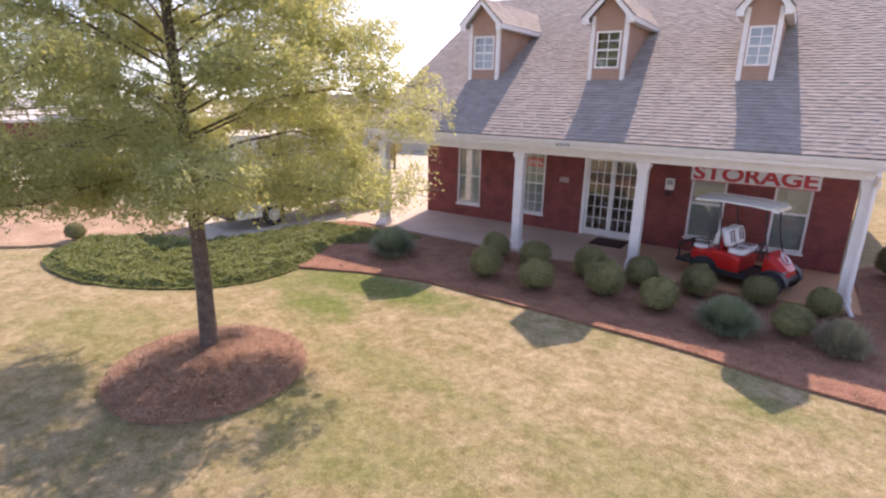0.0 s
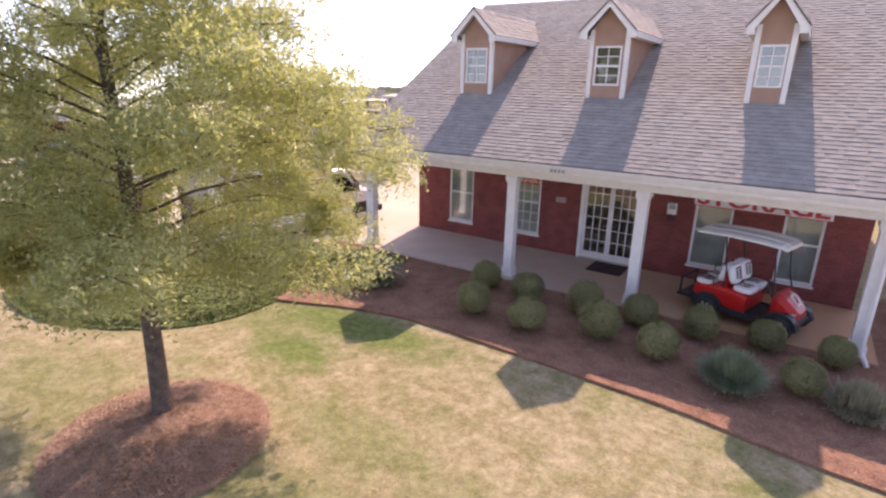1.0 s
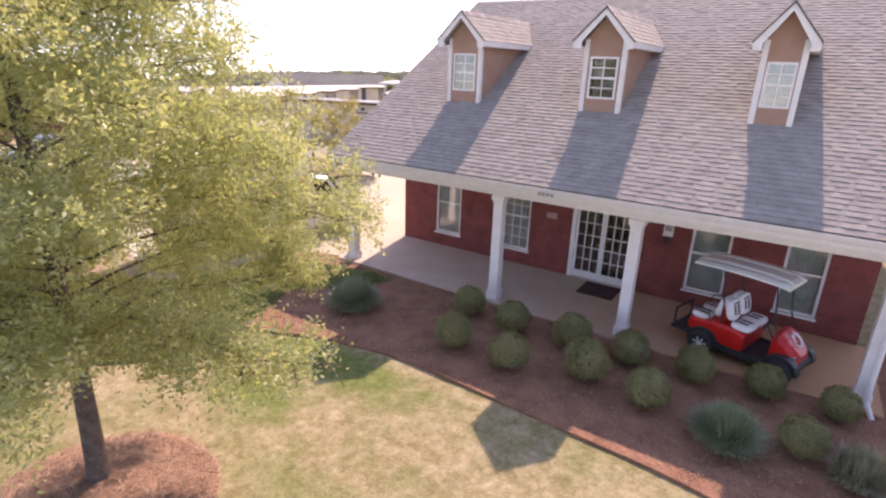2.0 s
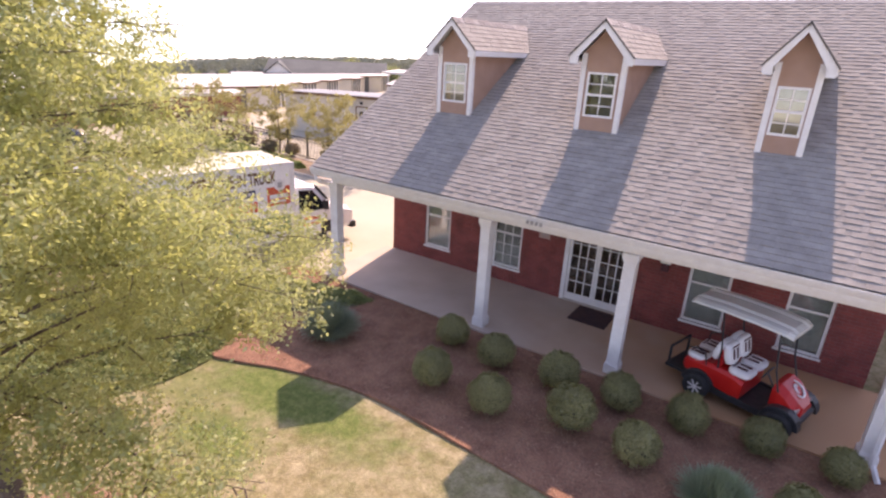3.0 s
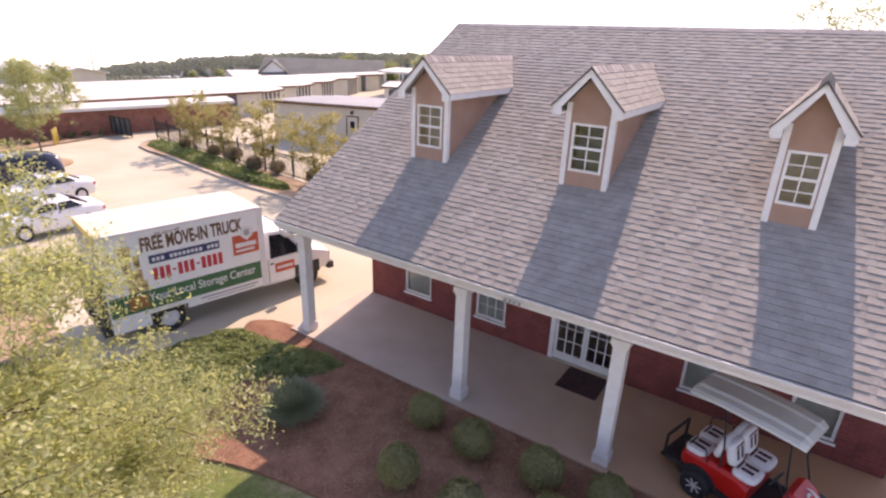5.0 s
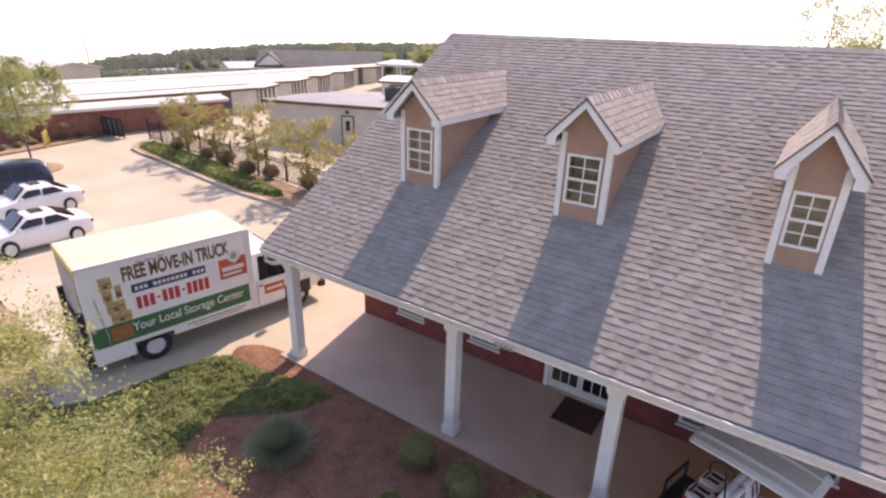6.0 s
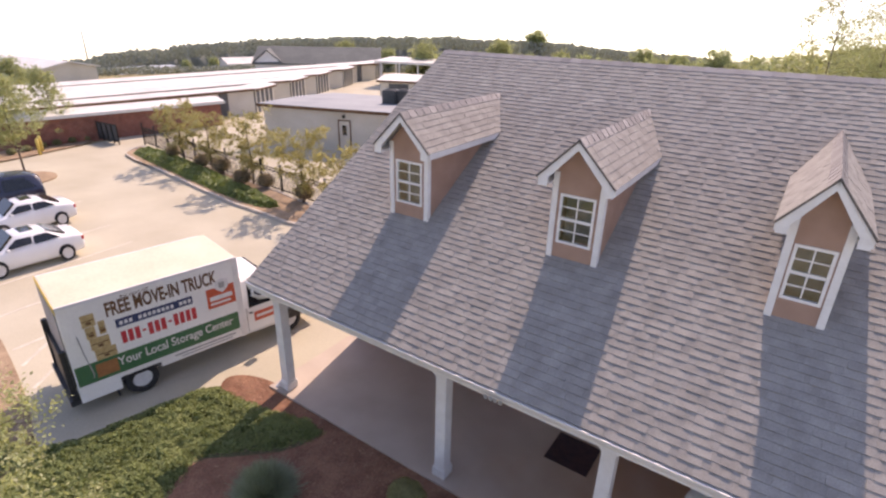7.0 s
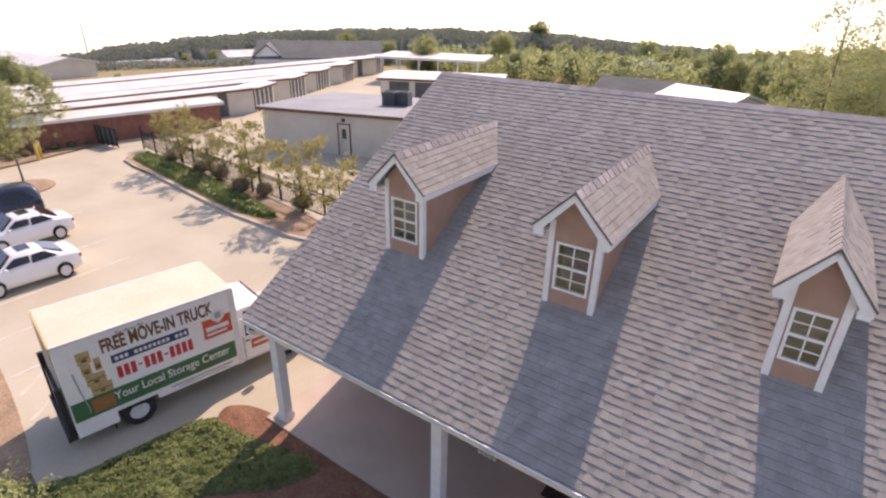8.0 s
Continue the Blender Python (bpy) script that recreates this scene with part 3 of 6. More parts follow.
def sash_window(parent_thing, x0, x1, z0, z1, y, cols, rows, mat_frame, frame=0.05, name="window", blind=False):
    """A double-hung window facing -y; its glass a little behind the wall face."""
    w = new(name)
    w.parent = parent_thing
    quick("window_frame", [(x0, x1, y, y + 0.07, z1 - frame, z1), (x0, x0 + frame, y, y + 0.07, z0 + frame, z1 - frame), (x1 - frame, x1, y, y + 0.07, z0 + frame, z1 - frame), (x0, x1, y, y + 0.07, z0, z0 + frame)], mat_frame, w)
    mid = (z0 + z1) / 2
    bars = [(x0 + frame, x1 - frame, y + 0.012, y + 0.055, mid - 0.025, mid + 0.025)]
    t = 0.011
    for a, b in ((z0 + frame, mid - 0.025), (mid + 0.025, z1 - frame)):
        for c in range(1, cols):
            xc = x0 + frame + (x1 - x0 - 2 * frame) * c / cols
            bars.append((xc - t, xc + t, y + 0.02, y + 0.045, a, b))
        for q in range(1, rows):
            zc = a + (b - a) * q / rows
            bars.append((x0 + frame, x1 - frame, y + 0.022, y + 0.043, zc - t, zc + t))
    quick("muntins", bars, mat_frame, w)
    for a, b in ((z0 + frame, mid - 0.025), (mid + 0.025, z1 - frame)):
        for c in range(cols):
            for q in range(rows):
                xa, xb = (x0 + frame + (x1 - x0 - 2 * frame) * k / cols for k in (c, c + 1))
                za, zb = (a + (b - a) * k / rows for k in (q, q + 1))
                g = quick("pane", [(xa, xb, y + 0.030, y + 0.035, za, zb)], GLASS, w)
                g.visible_shadow = False
    if blind:
        bm = bmesh.new()
        k = int((z1 - z0 - 0.1) / 0.05)
        for i in range(k):
            z = z0 + 0.05 + 0.05 * i
            box(bm, x0 + 0.06, x1 - 0.06, y + 0.10, y + 0.125, z, z + 0.044)
        part("blind", bm, BLIND, w, "pale closed blind")
    return w


def french_door(x0, x1, z1):
    d = new("door")
    d.parent = office
    tagged(d, "white double french door with small glass panes")
    y = WALL_Y + 0.02
    quick("door_frame", [(x0 - 0.06, x0 + 0.05, y - 0.045, y + 0.12, 0.0, z1), (x1 - 0.05, x1 + 0.06, y - 0.045, y + 0.12, 0.0, z1), (x0 - 0.06, x1 + 0.06, y - 0.045, y + 0.12, z1, z1 + 0.07)], TRIM, d)
    mid = (x0 + x1) / 2
    for a, b in ((x0 + 0.055, mid - 0.004), (mid + 0.004, x1 - 0.055)):
        zt = z1 - 0.012
        st = 0.062
        bars = [(a, a + st, y, y + 0.045, 0.03, zt), (b - st, b, y, y + 0.045, 0.03, zt), (a + st, b - st, y, y + 0.045, 0.03, 0.22), (a + st, b - st, y, y + 0.045, zt - 0.09, zt)]
        cols, rows = 3, 6
        lo, hi = 0.22, zt - 0.09
        for c in range(1, cols):
            xc = a + st + (b - a - 2 * st) * c / cols
            bars.append((xc - 0.011, xc + 0.011, y + 0.006, y + 0.039, lo, hi))
        for q in range(1, rows):
            zc = lo + (hi - lo) * q / rows
            bars.append((a + st, b - st, y + 0.008, y + 0.037, zc - 0.011, zc + 0.011))
        leaf = quick("door_leaf", bars, TRIM, d)
        for c in range(cols):
            for q in range(rows):
                xa, xb = (a + st + (b - a - 2 * st) * k / cols for k in (c, c + 1))
                za, zb = (lo + (hi - lo) * k / rows for k in (q, q + 1))
                g = quick("pane", [(xa, xb, y + 0.020, y + 0.025, za, zb)], GLASS, leaf)
                g.visible_shadow = False
    for s in (-1, 1):
        bm = bmesh.new()
        tube(bm, [(mid + s * 0.05, y - 0.002, 1.02), (mid + s * 0.05, y - 0.05, 1.02), (mid + s * 0.14, y - 0.055, 1.02)], 0.012, 6)
        part("door_handle", bm, CHROME, d, "brushed metal lever handle")
    quick("threshold", [(x0, x1, y - 0.06, y + 0.12, 0.0, 0.028)], KERB, d)


def dormer(cx, view_width):
    d = new("dormer")
    d.parent = office
    tagged(d, "tan dormer with white corner boards and a small gabled shingle roof")
    hw, fy = 0.46 * view_width, 2.0
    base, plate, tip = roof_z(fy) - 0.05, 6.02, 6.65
    wx, wz0, wz1 = 0.325 * view_width, 5.19 - 0.46 * view_width ** 0.3, 5.19 + 0.46 * view_width ** 0.3
    wall_boxes = [(cx - hw, cx - wx, fy, fy + 0.10, base, plate), (cx + wx, cx + hw, fy, fy + 0.10, base, plate), (cx - wx, cx + wx, fy, fy + 0.10, base, wz0), (cx - wx, cx + wx, fy, fy + 0.10, wz1, plate)]
    quick("dormer_front", wall_boxes, TAN, d)
    gable = [(cx - hw, plate), (cx + hw, plate), (cx + 0.02, plate + 0.50), (cx - 0.02, plate + 0.50)]
    bm = bmesh.new()
    solid(bm, [(x, fy, z) for x, z in gable], [(x, fy + 0.10, z) for x, z in gable])
    part("dormer_gable", bm, TAN, d)
    for s in (-1, 1):
        xo = cx + s * hw
        xi = cx + s * (hw - 0.08)
        bm = bmesh.new()
        end = EAVE_Y + (plate - EAVE_Z) / SLOPE
        side = [(fy + 0.1, roof_z(fy + 0.1) - 0.08), (end, plate - 0.05), (end, plate), (fy + 0.1, plate)]
        solid(bm, [(xo, y, z) for y, z in side], [(xi, y, z) for y, z in side])
        part("dormer_side", bm, TAN, d)
        a, b = sorted((cx + s * (hw - 0.085), cx + s * (hw + 0.018)))
        c, e = sorted((cx + s * hw, cx + s * (hw + 0.018)))
        quick("corner_board", [(a, b, fy - 0.02, fy, base, plate), (c, e, fy, fy + 0.09, base + 0.04, plate)], TRIM, d)
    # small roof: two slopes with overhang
    gy, gz, gw = 1.72, 5.96, 0.68 * view_width ** 0.85
    pitch = (tip - gz) / gw
    yb_tip, yb_low = EAVE_Y + (tip - EAVE_Z) / SLOPE + 0.1, EAVE_Y + (gz - EAVE_Z) / SLOPE + 0.1
    for s in (-1, 1):
        low_z, low_x = gz, cx + s * gw
        t = 0.05
        bm = bmesh.new()
        top = [(cx, gy + 0.02, tip), (low_x, gy + 0.02, low_z), (low_x, yb_low, low_z), (cx, yb_tip, tip)]
        solid(bm, [(x, y, z - t) for x, y, z in top], top)
        part("dormer_deck", bm, TRIM, d)
        # shingle courses
        n = Vector((s * pitch, 0, 1)).normalized()
        down = Vector((s, 0, -pitch)).normalized()
        ln = math.hypot(gw, tip - gz)
        k = 7
        bm = bmesh.new()
        r = random.Random(int(cx * 100) + s)
        for i in range(k):
            v0, v1 = ln * i / k, ln * (i + 1) / k
            ye1 = yb_tip + (yb_low - yb_tip) * v1 / ln
            y = gy - 0.005
            while y < ye1 - 0.02:
                yn = min(y + r.uniform(0.16, 0.34), ye1)
                th = r.uniform(0.008, 0.017)
                o = Vector((cx, 0, tip))
                p = [o + down * (v0 - 0.005) + n * 0.003, o + down * (v1 + 0.004) + n * th, o + down * (v1 + 0.004) + n * 0.0005]
                lo = [(q.x, y, q.z) for q in p]
                hi = [(q.x, yn - 0.004, q.z) for q in p]
                solid(bm, lo, hi)
                y = yn
        tagged(part("dormer_shingles", bm, SHINGLE, d), kind="stuff")
        # rake board and eave board
        bm = bmesh.new()
        o = Vector((cx, gy, tip))
        w = down * (ln + 0.0)
        band = [o - n * 0.012, o + w - n * 0.012, o + w - n * 0.15 - down * 0.03, o - n * 0.17]
        band[3] = Vector((cx, gy, (o - n * 0.15).z - 0.05))
        solid(bm, band, [q + Vector((0, 0.03, 0)) for q in band])
        part("rake_board", bm, TRIM, d)
        bm = bmesh.new()
        edge = [o + n * 0.016 - down * 0.01, o + w + n * 0.016 + down * 0.015, o + w - n * 0.014 + down * 0.015, o - n * 0.014 - down * 0.01]
        edge[0] = Vector((cx, gy, edge[0].z + 0.008))
        edge[3] = Vector((cx, gy, edge[3].z - 0.012))
        solid(bm, [q + Vector((0, -0.022, 0)) for q in edge], edge)
        part("shingle_edge", bm, EDGE, d, "dark shingle edge over the rake board")
        a, b = sorted((low_x - s * 0.025, low_x - s * 0.002))
        quick("eave_board", [(a, b, gy + 0.03, yb_low - 0.06, low_z - 0.13, low_z - 0.012)], TRIM, d)
        a, b = sorted((low_x - s * 0.025, cx + s * (hw + 0.019)))
        quick("eave_return", [(a, b, gy + 0.03, fy + 0.0, low_z - 0.13, low_z - 0.10), (a, b, fy, yb_low - 0.35, low_z - 0.13, low_z - 0.115), (a, b, gy + 0.002, gy + 0.03, low_z - 0.155, low_z - 0.02)], TRIM, d)
    bm = bmesh.new()
    k = 17
    for i in range(k):
        y = gy + (yb_tip - gy - 0.36) * i / (k - 1)
        tent = [(-0.11, -0.11 * pitch + 0.012), (0, 0.028), (0.11, -0.11 * pitch + 0.012), (0.11, -0.11 * pitch), (0, 0.008), (-0.11, -0.11 * pitch)]
        solid(bm, [(cx + a, y, tip + b + 0.014) for a, b in tent], [(cx + a, y + 0.24, tip + b) for a, b in tent])
    tagged(part("dormer_ridge_capping", bm, RIDGE, d), kind="stuff")
    sash_window(d, cx - wx, cx + wx, wz0, wz1, fy - 0.015, 2, 2, TRIM, 0.045, "dormer_window")
    # Pale panel added behind the panes to make the glass look lighter.
    quick("dormer_backing", [(cx - wx, cx + wx, fy + 0.35, fy + 0.37, wz0 - 0.1, wz1 + 0.1)], PALE_BACKING, d)


walls()
roof()
for x in (-4.08, 0.49, 3.60, 7.76):
    column(x)
downspout(-4.08 - 0.17, 0.16, -0.1)
downspout(7.76 + 0.05, -0.05, 0.12)
for i, (x0, x1, z0, z1) in enumerate(OPENINGS):
    if i == 2:
        french_door(x0, x1, z1)
    else:
        cols, rows = {1: (3, 3)}.get(i, (1, 1))
        w = sash_window(office, x0, x1, z0, z1, WALL_Y + 0.03, cols, rows, TRIM, 0.06, "window", blind=i in (0, 1, 3, 4))
        tagged(w, "white double-hung sash window with pale blinds" if i != 1 else "white double-hung sash window with small panes")
        quick("window_sill", [(x0 - 0.03, x1 + 0.03, WALL_Y - 0.03, WALL_Y + 0.03, z0 - 0.05, z0)], TRIM, w)
# Width factors fitted to the camera's view, so the three dormers differ.
for cx, view_width in ((-1.77, 1.05), (1.92, 1.0), (5.38, 0.80)):
    dormer(cx, view_width)

# things on the front wall
mat_ob = quick("door_mat", [(1.98, 2.90, 1.76, 2.64, 0.0, 0.018)], MAT, bevel=0.005)
tagged(mat_ob, "dark maroon door mat on the porch floor", "door mat")

banner = thing("banner", "white vinyl banner with red capital letters", "banner", at=pose(4.26, WALL_Y - 0.035, 1.93, 90))
bm = bmesh.new()
box(bm, 0, 2.86, 0, 0.46, -0.012, 0.0)
part("sheet", bm, VINYL, banner)
quick("border", [(0.0, 2.86, 0.438, 0.46, 0, 0.003), (0.0, 2.86, 0.0, 0.022, 0, 0.003)], REDPRINT, banner)
lettering("lettering", "STORAGE", 0.37, REDPRINT, banner, pose(0.06, 0.045, 0), width=2.74, bold=0.03)

open_sign = thing("open_sign", "red and blue open sign hung inside a window", "sign", at=pose(-0.58, WALL_Y + 0.052, 1.90, 90))
bm = bmesh.new()
box(bm, 0, 0.60, 0, 0.26, -0.02, 0.0)
part("panel", bm, NEON, open_sign)
lettering("lettering", "OPEN", 0.15, VINYL, open_sign, pose(0.07, 0.055, 0), width=0.46)

plaque = thing("wall_plaque", "small brownish plaque on the brick wall", "sign")
quick("plate", [(0.62, 0.92, WALL_Y - 0.025, WALL_Y, 1.50, 1.66)], PLAQUE, plaque, bevel=0.004)
quick("bar", [(0.66, 0.88, WALL_Y - 0.028, WALL_Y - 0.025, 1.60, 1.62), (0.66, 0.85, WALL_Y - 0.028, WALL_Y - 0.025, 1.55, 1.565)], GREY, plaque)
box_ob = thing("wall_notice_box", "small white and maroon notice box on the brick wall", "notice box")
quick("case", [(3.66, 3.88, WALL_Y - 0.09, WALL_Y, 1.62, 1.92)], VINYL, box_ob, bevel=0.008)
quick("panel", [(3.69, 3.85, WALL_Y - 0.094, WALL_Y - 0.09, 1.76, 1.89)], GREY, box_ob)
quick("flap", [(3.69, 3.85, WALL_Y - 0.12, WALL_Y - 0.02, 1.44, 1.61)], MAROON, box_ob, bevel=0.01)
numbers = thing("number_plate", "row of small raised bars on the gutter board", "sign")
quick("bar", [(1.66 + 0.09 * i, 1.72 + 0.09 * i, EAVE_Y - 0.115, EAVE_Y - 0.098, 2.86, 2.93) for i in range(4)], GREY, numbers)
# ---- planting beds ----
def inside(x, y, poly):
    hit = False
    for (x0, y0), (x1, y1) in zip(poly, poly[1:] + poly[:1]):
        if (y0 > y) != (y1 > y) and x < (x1 - x0) * (y - y0) / (y1 - y0) + x0:
            hit = not hit
    return hit


def scatter(poly, count, seed):
    r = np.random.default_rng(seed)
    xs, ys = [p[0] for p in poly], [p[1] for p in poly]
    out = []
    while len(out) < count:
        x, y = r.uniform(min(xs), max(xs)), r.uniform(min(ys), max(ys))
        if inside(x, y, poly):
            out.append((x, y))
    return np.array(out)


def soften(poly, rounds=2):
    """Rounds the corners of an outline."""
    for _ in range(rounds):
        out = []
        for a, b in zip(poly, poly[1:] + poly[:1]):
            out.append((0.75 * a[0] + 0.25 * b[0], 0.75 * a[1] + 0.25 * b[1]))
            out.append((0.25 * a[0] + 0.75 * b[0], 0.25 * a[1] + 0.75 * b[1]))
        poly = out
    return poly


def needles(name, pts, z, seed, parent, size=0.05):
    """Loose pine needles lying at all angles."""
    r = np.random.default_rng(seed)
    c = np.column_stack([pts, z + r.uniform(0.0, 0.03, len(pts))])
    nrm = np.tile((0.0, 0.0, 1.0), (len(pts), 1))
    ob = quads("pine_needles", c, nrm, r.uniform(0.6, 1.4, len(pts)) * size, STRAW, None, "loose rust-brown pine needles over a bed", aspect=9, seed=seed, kind="stuff")
    return tagged(ob, category="pine straw")


def bed(name, poly, top, label, straw, seed, mat=MULCH):
    poly = soften(poly)
    b = thing(name, label, "mulch bed", kind="structure")
    bm = bmesh.new()
    inner = [(x, y) for x, y in poly]
    solid(bm, [(x, y, GROUND_Z - 0.15) for x, y in poly], [(x, y, top) for x, y in inner])
    part("mulch", bm, mat, b)
    needles("needles", scatter(poly, straw, seed), top, seed, b)
    return b


BED = [(-3.36, -4.48), (-2.5, -4.2), (-1.5, -3.74), (0.35, -3.36), (2.05, -3.48), (3.95, -3.60), (5.35, -3.66), (6.25, -3.84), (7.37, -4.02), (9.6, -4.1), (10.6, -2.0), (10.4, 4.5), (8.15, 4.5), (8.13, -0.10), (-3.9, -0.10), (-4.4, 0.12), (-5.38, -0.1), (-5.78, -0.58), (-4.88, -1.3), (-4.2, -2.72)]
bed("mulch_bed", BED, -0.045, "rust-brown pine straw bed along the porch", 15000, 11)
LEFT_BED = [(-32.5, -6.6), (-13.2, -2.98), (-10.3, -3.42), (-8.0, -3.9), (-6.9, -4.3), (-7.6, -5.2), (-9.3, -6.3), (-10.4, -7.9), (-13.5, -9.0), (-33.0, -14.0)]
bed("mulch_bed", LEFT_BED, -0.06, "pine straw bed beside the parking lot", 6000, 12, DRYMULCH)

ring = thing("tree_ring", "round mound of rust-brown pine straw under a tree", "mulch bed", kind="structure")
bm = bmesh.new()
rows = []
for j in range(13):
    rr = 1.46 * (1 - j / 12.0)
    row = []
    for i in range(48):
        a = 2 * math.pi * i / 48
        wob = 1 + 0.05 * noise.noise((3 * math.cos(a), 3 * math.sin(a), 0.4)) * (1 if j < 6 else 0.3)
        x, y = -0.45 + rr * wob * math.cos(a), -8.54 + rr * wob * math.sin(a)
        h = -0.16 if j == 0 else -0.05 + 0.25 * (1 - (rr / 1.46) ** 2) + 0.035 * noise.noise((x * 3, y * 3, 2))
        row.append((x, y, h))
    rows.append(row)
loft(bm, rows)
part("mulch", bm, RING_MULCH, ring, smooth=True)
rg = np.random.default_rng(4)
rad, ang = 1.44 * np.sqrt(rg.uniform(0, 1, 14000)), rg.uniform(0, 2 * math.pi, 14000)
px_, py_ = -0.45 + rad * np.cos(ang), -8.54 + rad * np.sin(ang)
pz_ = -0.05 + 0.25 * (1 - (rad / 1.46) ** 2) + np.array([0.035 * noise.noise((x * 3, y * 3, 2)) for x, y in zip(px_, py_)]) + rg.uniform(0, 0.02, 14000)
tagged(quads("pine_needles", np.column_stack([px_, py_, pz_]), np.tile((0.0, 0, 1), (14000, 1)), rg.uniform(0.05, 0.1, 14000), RING_STRAW, None, "loose rust-brown pine needles under a tree", aspect=18, seed=8, kind="stuff"), category="pine straw")


def cover(name, poly, count, seed, label, mat=COVER_LEAF, height=0.22, size=0.045, z0=GROUND_Z, shade_core=True):
    """Low evergreen ground cover: lumpy mass with many leaves."""
    poly = soften(poly, 1)
    c = thing(name, label, "ground cover")
    pts = scatter(poly, count, seed)
    r = np.random.default_rng(seed)
    edge = []
    P = np.array(poly)
    Qn = np.roll(P, -1, 0)
    for a, b in zip(P, Qn):
        ab = b - a
        t = np.clip(((pts - a) @ ab) / (ab @ ab), 0, 1)
        edge.append(np.linalg.norm(pts - (a + t[:, None] * ab), axis=1))
    d = np.minimum.reduce(edge)
    lump = np.array([noise.noise((x * 2.6, y * 2.6, 5)) + 0.8 * noise.noise((x * 6.5, y * 6.5, 9)) for x, y in pts])
    top = height * np.clip(d / 0.25, 0.25, 1) * (1 + 0.5 * lump)
    z = z0 + top * r.uniform(0.55, 1.15, count)
    quads("foliage", np.column_stack([pts, z]), np.tile((0.0, -0.1, 1), (count, 1)) + r.normal(0, 0.5, (count, 3)), r.uniform(0.6, 1.4, count) * size, mat, c, aspect=1.8, seed=seed, kind="stuff")
    # Added dark slab beneath the leaves paints the shade seen in their gaps.
    if shade_core:
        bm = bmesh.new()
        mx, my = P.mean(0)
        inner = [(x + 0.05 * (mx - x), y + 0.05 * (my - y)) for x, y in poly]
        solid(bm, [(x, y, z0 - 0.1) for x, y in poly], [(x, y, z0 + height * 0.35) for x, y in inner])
        part("shade_core", bm, COVER_SHADE, c)
    return c


cover("ground_cover", [(-9.1, -7.1), (-8.5, -7.7), (-7.1, -7.95), (-5.6, -7.8), (-4.15, -7.1), (-3.2, -6.1), (-2.95, -5.1), (-3.15, -3.9), (-3.55, -3.0), (-3.75, -2.4), (-3.1, -1.85), (-2.25, -1.0), (-2.2, -0.2), (-3.6, -0.45), (-4.6, -0.75), (-5.72, -0.75), (-6.08, -2.1), (-6.5, -4.1), (-7.6, -4.6), (-8.9, -5.3), (-9.6, -6.1)], 110000, 21, "low green juniper ground cover with a clipped edge", height=0.17, size=0.032)


def lawn_blades(count, seed):
    """Short dry blades that roughen the lawn near the walk."""
    g = np.random.default_rng(seed)
    x, y = g.uniform(-9, 10.5, count), g.uniform(-13, -3.0, count)
    ok = np.array([not inside(a, b, BED) and math.hypot(a + 0.45, b + 8.54) > 1.6 and not (a < -2.9 and b > -7.9) and not (a < -5.5 and b > -8) for a, b in zip(x, y)])
    x, y = x[ok], y[ok]
    k = len(x)
    z = GROUND_Z + g.uniform(0.002, 0.014, k)
    ob = quads("grass_blades", np.column_stack([x, y, z]), g.normal(0, 0.22, (k, 3)) + (0, 0, 1), g.uniform(0.012, 0.028, k), LAWN, None, "short dry straw-coloured grass blades", aspect=5, seed=seed, kind="stuff")
    tagged(ob, category="grass")


lawn_blades(26000, 25)


# ---- shrubs ----
def ball_shrub(seed, leaves=12000, mat=BUSH_LEAF, flat=0.9):
    r = np.random.default_rng(seed)
    s = thing("shrub", "rounded clipped boxwood shrub in pine straw", "shrub", "boxwoods along the porch")
    u = r.normal(0, 1, (leaves, 3))
    u /= np.linalg.norm(u, axis=1, keepdims=True)
    u[:, 2] = np.where(u[:, 2] < -0.45, -u[:, 2], u[:, 2])
    lump = np.array([noise.noise((q[0] * 2.1 + seed, q[1] * 2.1, q[2] * 2.1)) for q in u])
    fuzz = np.array([noise.noise((q[0] * 9 + seed, q[1] * 9, q[2] * 9)) for q in u])
    rad = (0.41 + 0.055 * lump + 0.045 * fuzz) * r.uniform(0.82, 1.09, leaves)
    c = u * rad[:, None] * (1, 1, flat) + (0, 0, 0.33)
    quads("foliage", c, u + r.normal(0, 0.45, (leaves, 3)), r.uniform(0.011, 0.023, leaves), mat, s, aspect=1.6, seed=seed, kind="stuff")
    # Dark ball added inside the shrub stands in for shade among its leaves.
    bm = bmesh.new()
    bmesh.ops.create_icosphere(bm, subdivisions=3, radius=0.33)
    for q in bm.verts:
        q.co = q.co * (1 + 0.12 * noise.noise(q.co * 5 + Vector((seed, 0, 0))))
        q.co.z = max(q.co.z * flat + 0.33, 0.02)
    part("shade_core", bm, SHADE_CORE, s)
    bm = bmesh.new()
    tube(bm, [(0, 0, -0.05), (0.01, 0, 0.2)], 0.03, 6)
    part("stem", bm, BARK, s)
    return s


